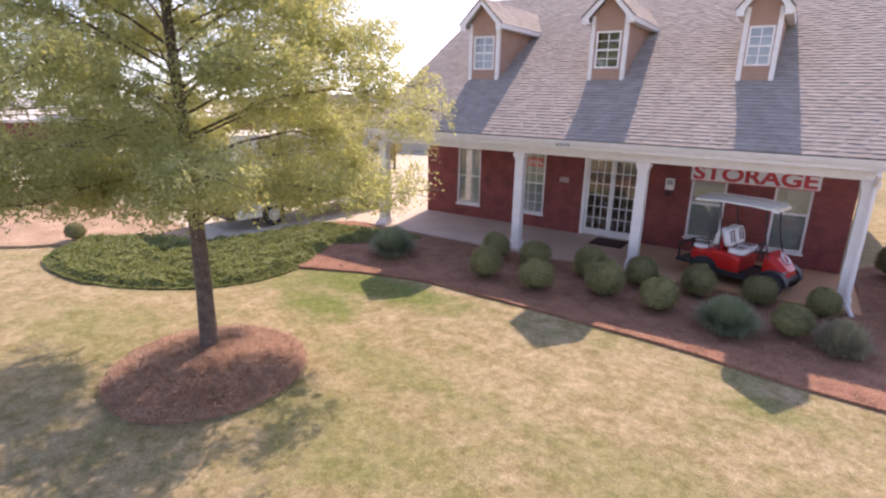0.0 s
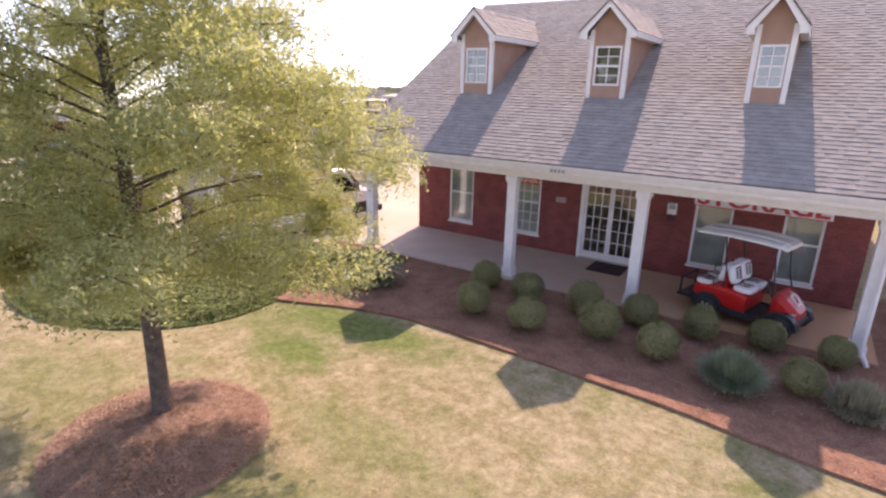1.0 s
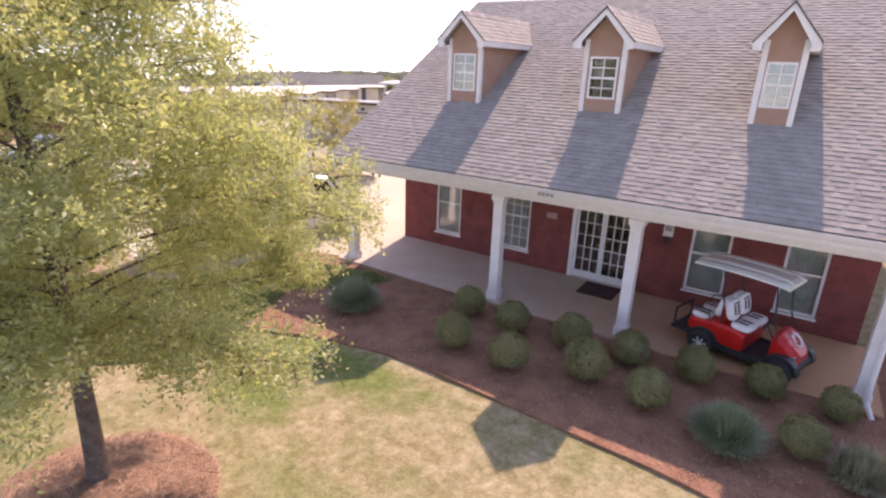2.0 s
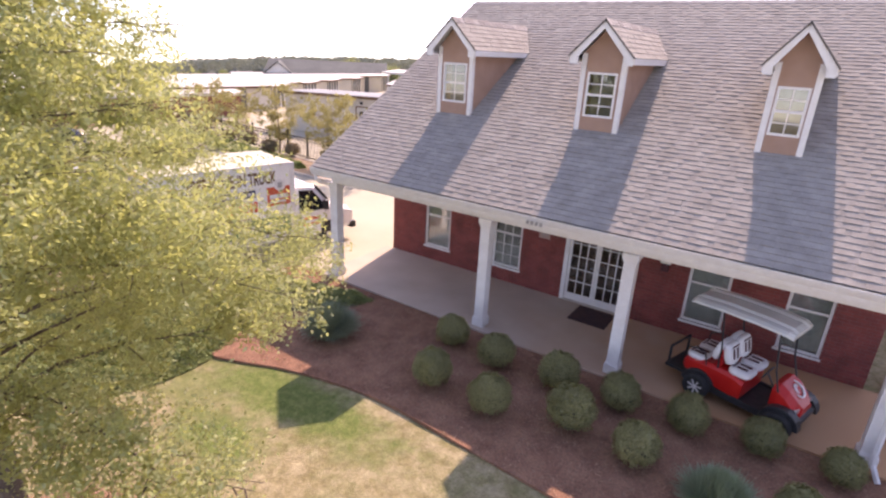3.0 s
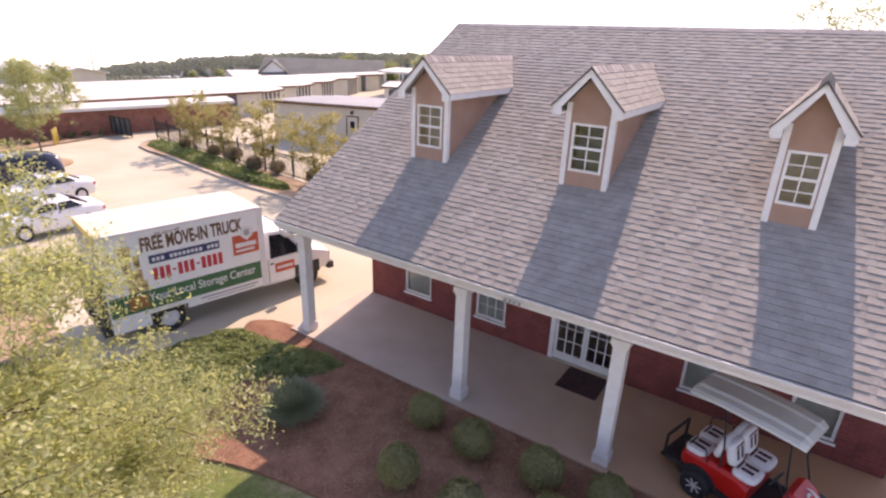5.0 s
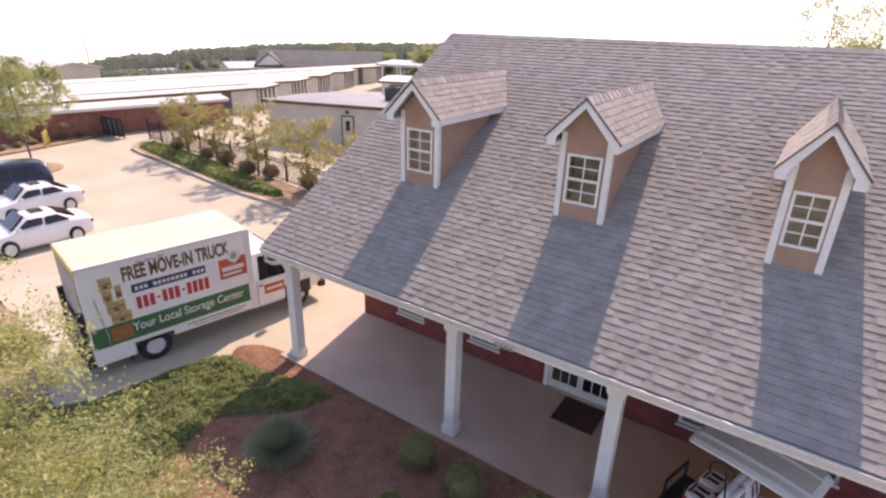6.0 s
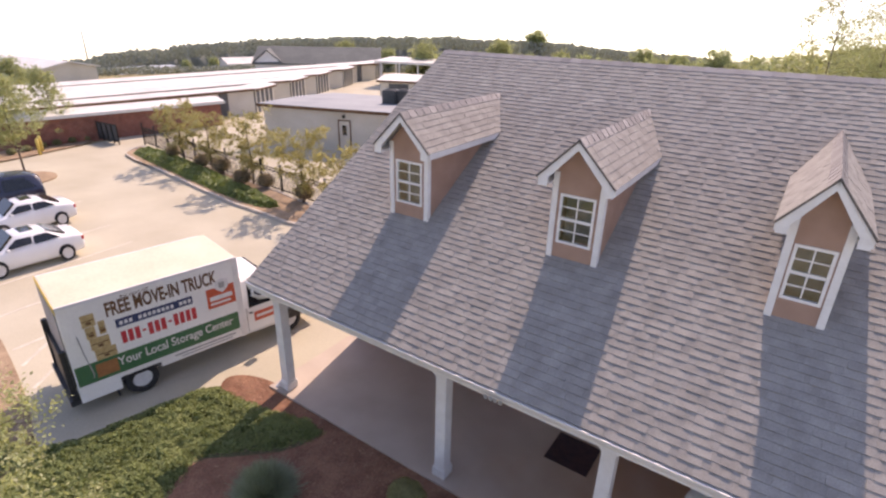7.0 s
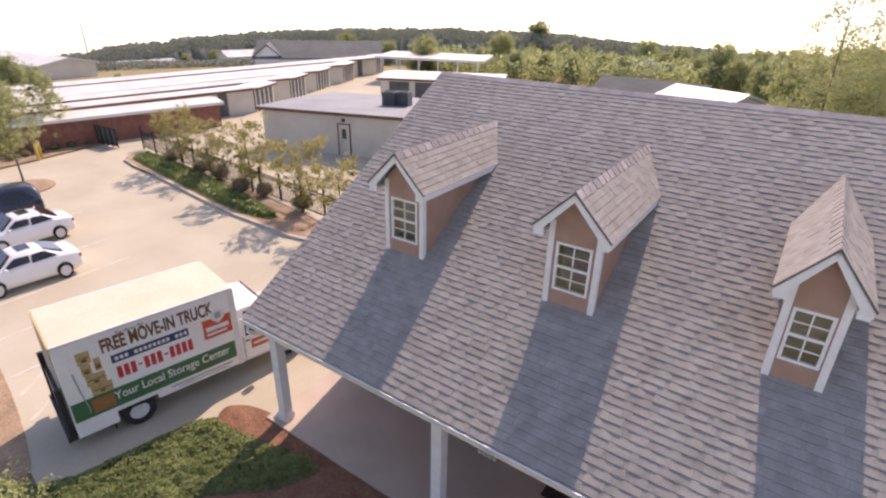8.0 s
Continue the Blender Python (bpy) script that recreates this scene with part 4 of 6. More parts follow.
def tuft(seed, mat=GRASSY_LEAF, blades=2600, spread=0.5, tall=0.62, label="arching blue-green ornamental grass clump in pine straw"):
    r = np.random.default_rng(seed)
    s = thing("grass_clump", label, "grass clump", "grass clumps along the porch")
    verts, faces = [], []
    for i in range(blades):
        a, lean, ln = r.uniform(0, 2 * math.pi), r.uniform(0.05, 1.25), r.uniform(0.6, 1.1) * tall
        bx, by = r.normal(0, 0.1, 2)
        d = np.array((math.cos(a), math.sin(a)))
        side = np.array((-d[1], d[0])) * 0.011
        k = len(verts)
        for j in range(4):
            q = j / 3
            reach = spread * math.sin(lean) * q ** 1.2
            h = ln * (1.15 * q * math.cos(lean * 0.62) - 0.46 * math.sin(lean) * q * q) + 0.02
            w = (1 - 0.85 * q)
            p = np.array((bx, by)) + d * reach
            verts += [(*(p - side * w), max(h, 0.01)), (*(p + side * w), max(h, 0.01))]
        for j in range(3):
            faces.append((k + 2 * j, k + 2 * j + 1, k + 2 * j + 3, k + 2 * j + 2))
    me = bpy.data.meshes.new("foliage")
    me.from_pydata(verts, [], faces)
    me.materials.append(mat)
    ob = new("foliage", me)
    ob.parent = s
    tagged(ob, kind="stuff")
    return s


SHRUBS = [(0.95, -2.42, 1.0), (2.20, -2.42, 1.0), (0.44, -0.94, 0.95), (1.58, -1.06, 0.98), (3.54, -1.98, 1.08), (2.92, -1.0, 1.0), (4.07, -0.90, 0.95), (4.69, -2.12, 1.0), (5.20, -0.80, 0.92), (6.33, -0.62, 0.88), (6.92, -1.99, 0.88), (7.42, -0.62, 0.80), (8.85, -0.35, 1.1), (9.15, 0.9, 1.15), (9.3, 2.2, 1.15), (8.95, 3.4, 1.1)]
protos = [ball_shrub(s) for s in (31, 32, 33)]
r = random.Random(9)
for i, (x, y, s) in enumerate(SHRUBS):
    m = pose(x, y, -0.05, 0, 0, r.uniform(0, 360))
    if i < 3:
        ob = protos[i]
        ob.matrix_world = m
    else:
        ob = copy_thing(protos[i % 3], m)
    s *= 0.9
    ob.scale = (s * r.uniform(0.93, 1.05), s * r.uniform(0.93, 1.05), s * r.uniform(1.02, 1.16))
for x, y, s in ((-9.7, -6.35, 0.6),):
    ob = copy_thing(protos[1], pose(x, y, -0.06, 0, 0, 90 * x))
    ob.scale = (s, s, s * 1.1)
    tagged(ob, "loose green shrub in a pine straw bed", "shrub", "shrubs beside the parking lot")
tuft(41, spread=0.54, tall=0.56, blades=6500).matrix_world = pose(5.95, -2.42, -0.05)
tuft(42, MOUND_LEAF, 7500, 0.62, 0.66, "dense mounded green ornamental grass clump in shade").matrix_world = pose(-1.86, -2.30, -0.05)
dry = tuft(43, FADED_LEAF, 3600, 0.42, 0.5, "faded grey-green ornamental grass clump")
dry.matrix_world = pose(7.66, -2.25, -0.05)


# ---- tree ----
def oak(base, seed, crown, z_low, z_top, trunk_r, leaves, leaf_size, mat, label, limbs=34, lean=(0, 0), name="tree", category="tree", group="", dense=4.2, spread=0.10, skirt=None, tier=22):
    """Tapered trunk, drooping lower limbs, rising upper ones, twigs and very many leaves. crown(z) gives the reach."""
    rr = random.Random(seed)
    t = thing(name, label, category, group)
    t.location = base
    height = z_top

    def axis(z):
        q = z / height
        return Vector((lean[0] * q + 0.05 * math.sin(3 * q), lean[1] * q + 0.05 * math.sin(5 * q + 1), z))

    bm = bmesh.new()
    zs = [-0.12, 0.05, 0.25] + [0.25 + (height * 0.96 - 0.25) * i / 12 for i in range(1, 13)]
    tube(bm, [axis(z) if z > 0 else Vector((0, 0, z)) for z in zs], [trunk_r * (1.45 if i == 0 else 1.2 if i == 1 else 1.0 if i == 2 else max(0.08, 1 - 0.92 * z / height)) for i, z in enumerate(zs)], 10)
    part("trunk", bm, BARK, t, smooth=True)
    bm = bmesh.new()
    tips = []
    for i in range(limbs):
        z = z_low + (height * 0.95 - z_low) * ((i + rr.random()) / limbs) ** 1.1
        a = i * 2.399 + rr.uniform(-0.4, 0.4)
        reach = float(crown(z)) * rr.uniform(0.68, 1.08)
        if skirt and z < 3.4 and abs((a % (2 * math.pi)) - 0.55) < 0.5:
            reach *= 1.2
        rise = 0.50 * (z - z_low) / (height - z_low) + 0.02
        o = axis(z)
        d = Vector((math.cos(a), math.sin(a), 0))
        pts = []
        for j in range(6):
            q = j / 5
            pts.append(o + d * reach * q + Vector((0, 0, reach * (rise * q + 0.42 * q - (0.50 - 0.3 * rise) * q * q - 0.08))) + Vector((rr.uniform(-1, 1), rr.uniform(-1, 1), rr.uniform(-1, 1))) * 0.06 * q * reach)
        if skirt:
            for j in range(1, 6):
                pts[j].z = max(pts[j].z, float(skirt((a + math.pi) % (2 * math.pi) - math.pi, reach * j / 5)) + rr.uniform(0.05, 0.3))
        r0 = trunk_r * 0.12 * (reach / 3.0 + 0.25)
        ends = min(1.0, 1.1 * float(crown(pts[5].z)) / reach) if skirt else 1.0
        path = [pts[min(4, int(f))].lerp(pts[min(4, int(f)) + 1], f - min(4, int(f))) for f in (j * ends for j in range(6))]
        tube(bm, path, [r0 * (1 - 0.88 * j / 5) for j in range(6)], 6)
        for k in range(max(4, int(reach * dense))):
            q = rr.uniform(0.22, 1.0)
            f = q * 5
            j = min(4, int(f))
            p = pts[j].lerp(pts[j + 1], f - j)
            b = a + rr.choice((-1, 1)) * rr.uniform(0.4, 1.3)
            ln = rr.uniform(0.35, 0.8) * (1.15 - 0.5 * q) * min(1.0, reach / 2.2)
            e = p + Vector((math.cos(b) * ln, math.sin(b) * ln, rr.uniform(-0.18, 0.24) * ln))
            if q > ends:
                continue
            tube(bm, [p, p.lerp(e, 0.5) + Vector((0, 0, 0.04 * ln)), e], [0.007, 0.005, 0.003], 4)
            tips.append((p, e))
        tips.append((pts[3], pts[5]))
    tagged(part("branchwork", bm, BARK, t, smooth=True), "thin spreading limbs and twigs")
    g = np.random.default_rng(seed)
    A, B = np.array([tuple(p) for p, e in tips]), np.array([tuple(e) for p, e in tips])
    sprays = max(200, leaves // tier)
    pick = g.integers(0, len(tips), sprays)
    q = g.uniform(0.15, 1.1, (sprays, 1))
    heart = A[pick] + (B[pick] - A[pick]) * q + g.normal(0, 1, (sprays, 3)) * (spread, spread, spread * 0.8)
    size = g.uniform(0.5, 1.5, (sprays, 1)) * spread * 0.42
    pick = g.integers(0, sprays, leaves)
    c = heart[pick] + g.normal(0, 1, (leaves, 3)) * size[pick]
    if skirt:
        hang = (g.uniform(-0.42, 0.16, sprays) * g.uniform(0.4, 1.0, sprays))[pick]
        keep = c[:, 2] > skirt(np.arctan2(c[:, 1], c[:, 0]), np.hypot(c[:, 0], c[:, 1])) + hang
        keep &= np.hypot(c[:, 0] - lean[0] * c[:, 2] / height, c[:, 1] - lean[1] * c[:, 2] / height) < crown(c[:, 2]) * np.where(c[:, 2] < 3.5, 1.12, 1.05) + 0.25 + hang
        c = c[keep]
        leaves = len(c)
    quads("crown", c, np.tile((0.0, 0, 0.8), (leaves, 1)) + g.normal(0, 0.7, (leaves, 3)), g.uniform(0.6, 1.3, leaves) * leaf_size, mat, t, "sparse yellow-green spring leaves", aspect=2.3, seed=seed, kind="stuff")
    return t


def oak_reach(z):
    return np.interp(z, (1.4, 2.2, 3.2, 4.0, 4.9, 5.5, 6.2, 7.4, 8.4), (2.6, 3.35, 3.45, 3.35, 3.0, 2.4, 1.9, 1.5, 0.8))


def oak_skirt(a, r):
    """Lowest leaves by direction and reach, fitted to the camera's view: higher towards the open lawn, lower towards
    the building.
    """
    return 2.25 + np.interp(a, (-3.14, -2.5, -2.0, -1.5, -1.0, -0.5, 0.0, 0.5, 1.0, 1.5, 2.0, 2.5, 3.14), (0.42, 0.52, 0.60, 0.66, 0.64, 0.66, 0.58, 0.46, 0.10, 0.04, 0.10, 0.22, 0.42)) * r / 3.2


oak((-0.66, -8.42, 0.0), 51, oak_reach, 2.1, 8.6, 0.135, 470000, 0.0245, LEAF, "young oak with a dark trunk and airy yellow-green leaves", limbs=76, lean=(-0.42, 0.2), dense=6.5, spread=0.17, skirt=oak_skirt, tier=48)


# ---- vehicles ----
def wheel(parent, m, radius, width, rim=0.62, spokes=6, name="wheel", dish=RIM, thick=0.08):
    w = new(name)
    w.parent = parent
    w.matrix_local = m
    bm = bmesh.new()
    h = width / 2
    prof = [(radius * rim, -h), (radius * 0.90, -h), (radius * 0.98, -h * 0.75), (radius, -h * 0.35), (radius, h * 0.35), (radius * 0.98, h * 0.75), (radius * 0.90, h), (radius * rim, h), (radius * rim * 0.97, h * 0.5), (radius * rim * 0.97, -h * 0.5)]
    rings = [[Vector((rr * math.cos(a), rr * math.sin(a), z)) for rr, z in prof] for a in (2 * math.pi * j / 24 for j in range(25))]
    loft(bm, rings, caps=False)
    part("tyre", bm, RUBBER, w, smooth=True)
    bm = bmesh.new()
    lathe(bm, [(radius * rim, h * 0.75), (radius * rim * 0.9, h * 0.55), (radius * rim * 0.86, h * 0.1), (0.0, h * 0.1)], Matrix(), 24)
    part("rim", bm, dish, w)
    for i in range(spokes):
        bm = bmesh.new()
        box(bm, radius * 0.12, radius * rim * 0.92, -radius * thick, radius * thick, h * 0.25, h * 0.80, m=pose(0, 0, 0, 0, 0, 360.0 * i / spokes))
        part("spoke", bm, RIM, w)
    bm = bmesh.new()
    lathe(bm, [(radius * 0.17, h * 0.15), (radius * 0.17, h * 0.70), (radius * 0.1, h * 0.8), (0.0, h * 0.8)], Matrix(), 12)
    part("hub", bm, RIM, w)
    return w


def side_wheel(parent, x, y, radius, width, right=True, **kw):
    """A wheel of a vehicle that heads along its local +y."""
    return wheel(parent, pose(x, y, radius, 0, 90 if right else -90, 0), radius, width, **kw)


def moving_truck():
    t = thing("moving_truck", "white cutaway moving truck with printed box sides, parked on concrete", "truck", at=pose(-7.0, -3.2, -0.075, 0, 0, -11.0))
    L, W, zb, zt = 3.88, 2.0, 0.52, 2.80
    quick("cargo_box", [(-W, 0, 0.0, L, zb + 0.22, zt)], BOXWHITE, t, "white aluminium cargo box", bevel=0.025)
    for a, b in ((-0.03, 0.012), (-W - 0.012, -W + 0.03)):
        quick("corner_post", [(a, b, L - 0.13, L + 0.012, zb - 0.02, zt - 0.02)], VINYL, t)
        quick("roof_rail", [(a, b, 0.0, L - 0.14, zt - 0.06, zt + 0.006)], VINYL, t)
    quick("roof_panel", [(-W + 0.03, -0.03, 0.02, L - 0.02, zt - 0.01, zt + 0.004)], TRUCKROOF, t, "cream translucent roof panel")
    quick("rear_header", [(-W, 0.0, -0.02, 0.0, zt - 0.16, zt + 0.004)], YELLOW, t, "faded yellow rear edge")
    quick("skirt", [(-0.05, 0.0, 0.0, 0.83, 0.36, zb + 0.22), (-0.05, 0.0, 1.72, L, zb, zb + 0.22), (-0.05, 0.0, 0.83, 1.72, zb + 0.14, zb + 0.22)], BOXWHITE, t, "white skirt under the box")
    quick("chassis", [(-1.6, -0.6, 0.1, 5.6, 0.42, 0.62)], BLACK, t)
    quick("rear_door", [(-W + 0.1, -0.1, -0.025, 0.0, zb + 0.25, zt - 0.2)], GREY, t)
    quick("rear_bumper", [(-W, 0.0, -0.20, 0.0, 0.36, 0.48)], BLACK, t, bevel=0.01)
    quick("tail_lift", [(-W + 0.1, -0.05, -0.11, -0.035, 0.48, 1.42), (-W + 0.06, -W + 0.16, -0.15, -0.03, 0.48, 1.75), (-0.12, -0.02, -0.15, -0.03, 0.48, 1.75)], BLACK, t, "folded black tail lift", bevel=0.008)
    quick("mud_flap", [(-0.5, -0.05, 0.72, 0.75, 0.15, 0.62)], BLACK, t)
    # printed side
    p = quick("green_band", [(0.0, 0.005, 0.03, L - 0.15, 0.78, 1.28)], GREEN, t, "dark green printed band")
    lettering("band_lettering", "Your Local Storage Center", 0.30, VINYL, p, pose(0.0055, 0.86, 0.90, 90, 0, 90), width=2.70, bold=0.012)
    lettering("headline", "FREE MOVE-IN TRUCK", 0.36, BROWN, t, pose(0.002, 0.87, zt - 0.55, 90, 0, 90), width=2.46, bold=0.034)
    for word, y, w in (("Ask", 1.20, 0.15), ("about", 1.385, 0.235), ("our", 1.655, 0.145)):
        lettering("small_lettering", word, 0.085, BROWN, t, pose(0.002, y, zt - 0.19, 90, 0, 90), width=w)
    for a, b, lo, hi in ((0.52, 0.84, 2.16, 2.46), (0.55, 0.80, 1.86, 2.15), (0.81, 1.00, 1.90, 2.22), (0.58, 1.02, 1.56, 1.855), (0.62, 1.10, 1.285, 1.555)):
        a, b = a - 0.14, b - 0.20
        box_print = quick("carton_print", [(0.0, 0.008, a, b, lo, hi)], CARTON, t, "tan printed carton")
        quick("tape_line", [(0.008, 0.0095, a + 0.02, b - 0.02, (lo + hi) / 2 - 0.012, (lo + hi) / 2 + 0.012), (0.008, 0.0095, (a + b) / 2 - 0.05, (a + b) / 2 + 0.05, lo + 0.05, (lo + hi) / 2 - 0.03)], BROWN, box_print)
    quick("carton_print", [(0.005, 0.009, 0.42, 0.86, 0.86, 1.20)], RUSTPRINT, t, "dark orange-brown printed carton")
    bm = bmesh.new()
    tube(bm, [(0.012, 0.24, 2.02), (0.012, 0.28, 1.55), (0.012, 0.36, 1.0), (0.012, 0.34, 0.90)], 0.012, 6)
    part("trolley_print", bm, GREY, t, "thin printed hand trolley")
    web = quick("web_bar", [(0.0, 0.004, 1.00, 2.68, zt - 0.88, zt - 0.67)], BLUE, t, "dark blue printed bar")
    for i in range(16):
        if i not in (3, 12):
            quick("web_mark", [(0.004, 0.006, 1.07 + 0.1 * i, 1.14 + 0.1 * i, zt - 0.825, zt - 0.735)], VINYL, web)
    for i in range(12):
        if i not in (3, 7):
            quick("number_bar", [(0.0, 0.004, 1.05 + 0.142 * i, 1.155 + 0.142 * i, zt - 1.31, zt - 1.0)], REDPRINT, t)
    for y in (1.49, 2.06):
        quick("number_dash", [(0.0, 0.004, y, y + 0.08, zt - 1.17, zt - 1.12)], REDPRINT, t)
    logo = quick("emblem", [(0.0, 0.005, 3.02, 3.73, zt - 1.20, zt - 0.66)], ORANGE, t, "orange-red printed emblem with a white shield")
    bm = bmesh.new()
    sh = [(3.42 + a, zt - 0.62 + b) for a, b in ((-0.17, 0.12), (0.0, 0.17), (0.17, 0.12), (0.16, -0.08), (0.0, -0.22), (-0.16, -0.08))]
    solid(bm, [(0.004, y, z) for y, z in sh], [(0.009, y, z) for y, z in sh])
    part("shield", bm, VINYL, logo)
    quick("shield_mark", [(0.009, 0.011, 3.35, 3.49, zt - 0.70, zt - 0.54)], GREY, logo)
    quick("emblem_bar", [(0.005, 0.008, 3.09, 3.66, zt - 1.00, zt - 0.88)], VINYL, logo)
    quick("emblem_line", [(0.005, 0.008, 3.09, 3.60, zt - 1.12, zt - 1.06)], VINYL, logo)
    quick("small_print", [(0.0, 0.003, 2.05, 3.6, 0.66, 0.70)], GREY, t)
    quick("small_print", [(0.0, 0.003, 2.2, 3.5, 0.585, 0.615)], GREY, t)
    # cab
    cx = -1.1
    rings = []
    for y, zf, hood, hw, top_w in ((L + 0.02, 0.40, 1.95, 0.98, 0.80), (L + 0.35, 0.38, 1.99, 0.99, 0.80), (L + 0.85, 0.38, 1.93, 0.99, 0.76), (L + 1.30, 0.40, 1.36, 0.98, 0.88), (L + 1.75, 0.42, 1.20, 0.96, 0.86), (L + 2.05, 0.46, 1.10, 0.93, 0.82), (L + 2.18, 0.52, 0.95, 0.88, 0.78)):
        belt = min(1.18, hood - 0.12)
        rings.append([(cx - hw + 0.05, y, zf), (cx - hw, y, zf + 0.1), (cx - hw, y, belt), (cx - top_w, y, hood - 0.06), (cx - top_w + 0.1, y, hood), (cx + top_w - 0.1, y, hood), (cx + top_w, y, hood - 0.06), (cx + hw, y, belt), (cx + hw, y, zf + 0.1), (cx + hw - 0.05, y, zf)])
    bm = bmesh.new()
    loft(bm, rings)
    part("cab", bm, CARWHITE, t, "white van cab", smooth=False, bevel=0.012)
    win = new("cab_window")
    win.parent = t
    bm = bmesh.new()
    gl = [(L + 0.20, 1.20, 0.993), (L + 1.12, 1.20, 0.990), (L + 1.02, 1.42, 0.945), (L + 0.74, 1.80, 0.845), (L + 0.28, 1.84, 0.842)]
    solid(bm, [(cx + w - 0.02, y, z) for y, z, w in gl], [(cx + w + 0.006, y, z) for y, z, w in gl])
    part("side_glass", bm, CARGLASS, win)
    bm = bmesh.new()
    ws = [(cx - 0.78, L + 0.93, 1.86), (cx + 0.78, L + 0.93, 1.86), (cx + 0.88, L + 1.29, 1.40), (cx - 0.88, L + 1.29, 1.40)]
    solid(bm, ws, [(x, y + 0.025, z + 0.025) for x, y, z in ws])
    part("windscreen", bm, CARGLASS, win)
    quick("mirror", [(cx + 1.02, cx + 1.20, L + 0.98, L + 1.10, 1.22, 1.50)], BLACK, t, bevel=0.02)
    lg = quick("door_emblem", [(cx + 0.989, cx + 0.996, L + 0.32, L + 0.92, 0.74, 1.02)], ORANGE, t)
    quick("emblem_bar", [(cx + 0.996, cx + 0.999, L + 0.38, L + 0.86, 0.84, 0.92)], VINYL, lg)
    quick("door_handle", [(cx + 0.99, cx + 1.01, L + 0.18, L + 0.28, 1.02, 1.06)], BLACK, t)
    for y in (L + 0.12, L + 1.10):
        quick("door_seam", [(cx + 0.985, cx + 0.9935, y, y + 0.01, 0.5, 1.2)], BLACK, t)
    quick("front_bumper", [(cx - 0.95, cx + 0.95, L + 2.08, L + 2.28, 0.36, 0.58)], BLACK, t, bevel=0.03)
    quick("grille", [(cx - 0.55, cx + 0.55, L + 2.12, L + 2.195, 0.62, 0.92)], BLACK, t)
    quick("headlight", [(cx + 0.58, cx + 0.86, L + 2.08, L + 2.20, 0.66, 0.92)], CHROME, t)
    quick("headlight", [(cx - 0.86, cx - 0.58, L + 2.08, L + 2.20, 0.66, 0.92)], CHROME, t)
    for right, x in ((True, -0.14), (False, -W + 0.14)):
        side_wheel(t, x, 1.27, 0.38, 0.24, right, rim=0.58, spokes=8, dish=RIM)
    for right, x in ((True, cx + 0.86), (False, cx - 0.86)):
        side_wheel(t, x, 5.22, 0.37, 0.23, right, rim=0.58, spokes=8, dish=RIM)
    quick("wheel_arch", [(cx + 0.90, cx + 0.9925, 4.80, 5.62, 0.42, 0.80)], BLACK, t)
    quick("wheel_housing", [(-0.40, -0.02, 0.80, 1.75, 0.56, 0.735)], BLACK, t)


moving_truck()


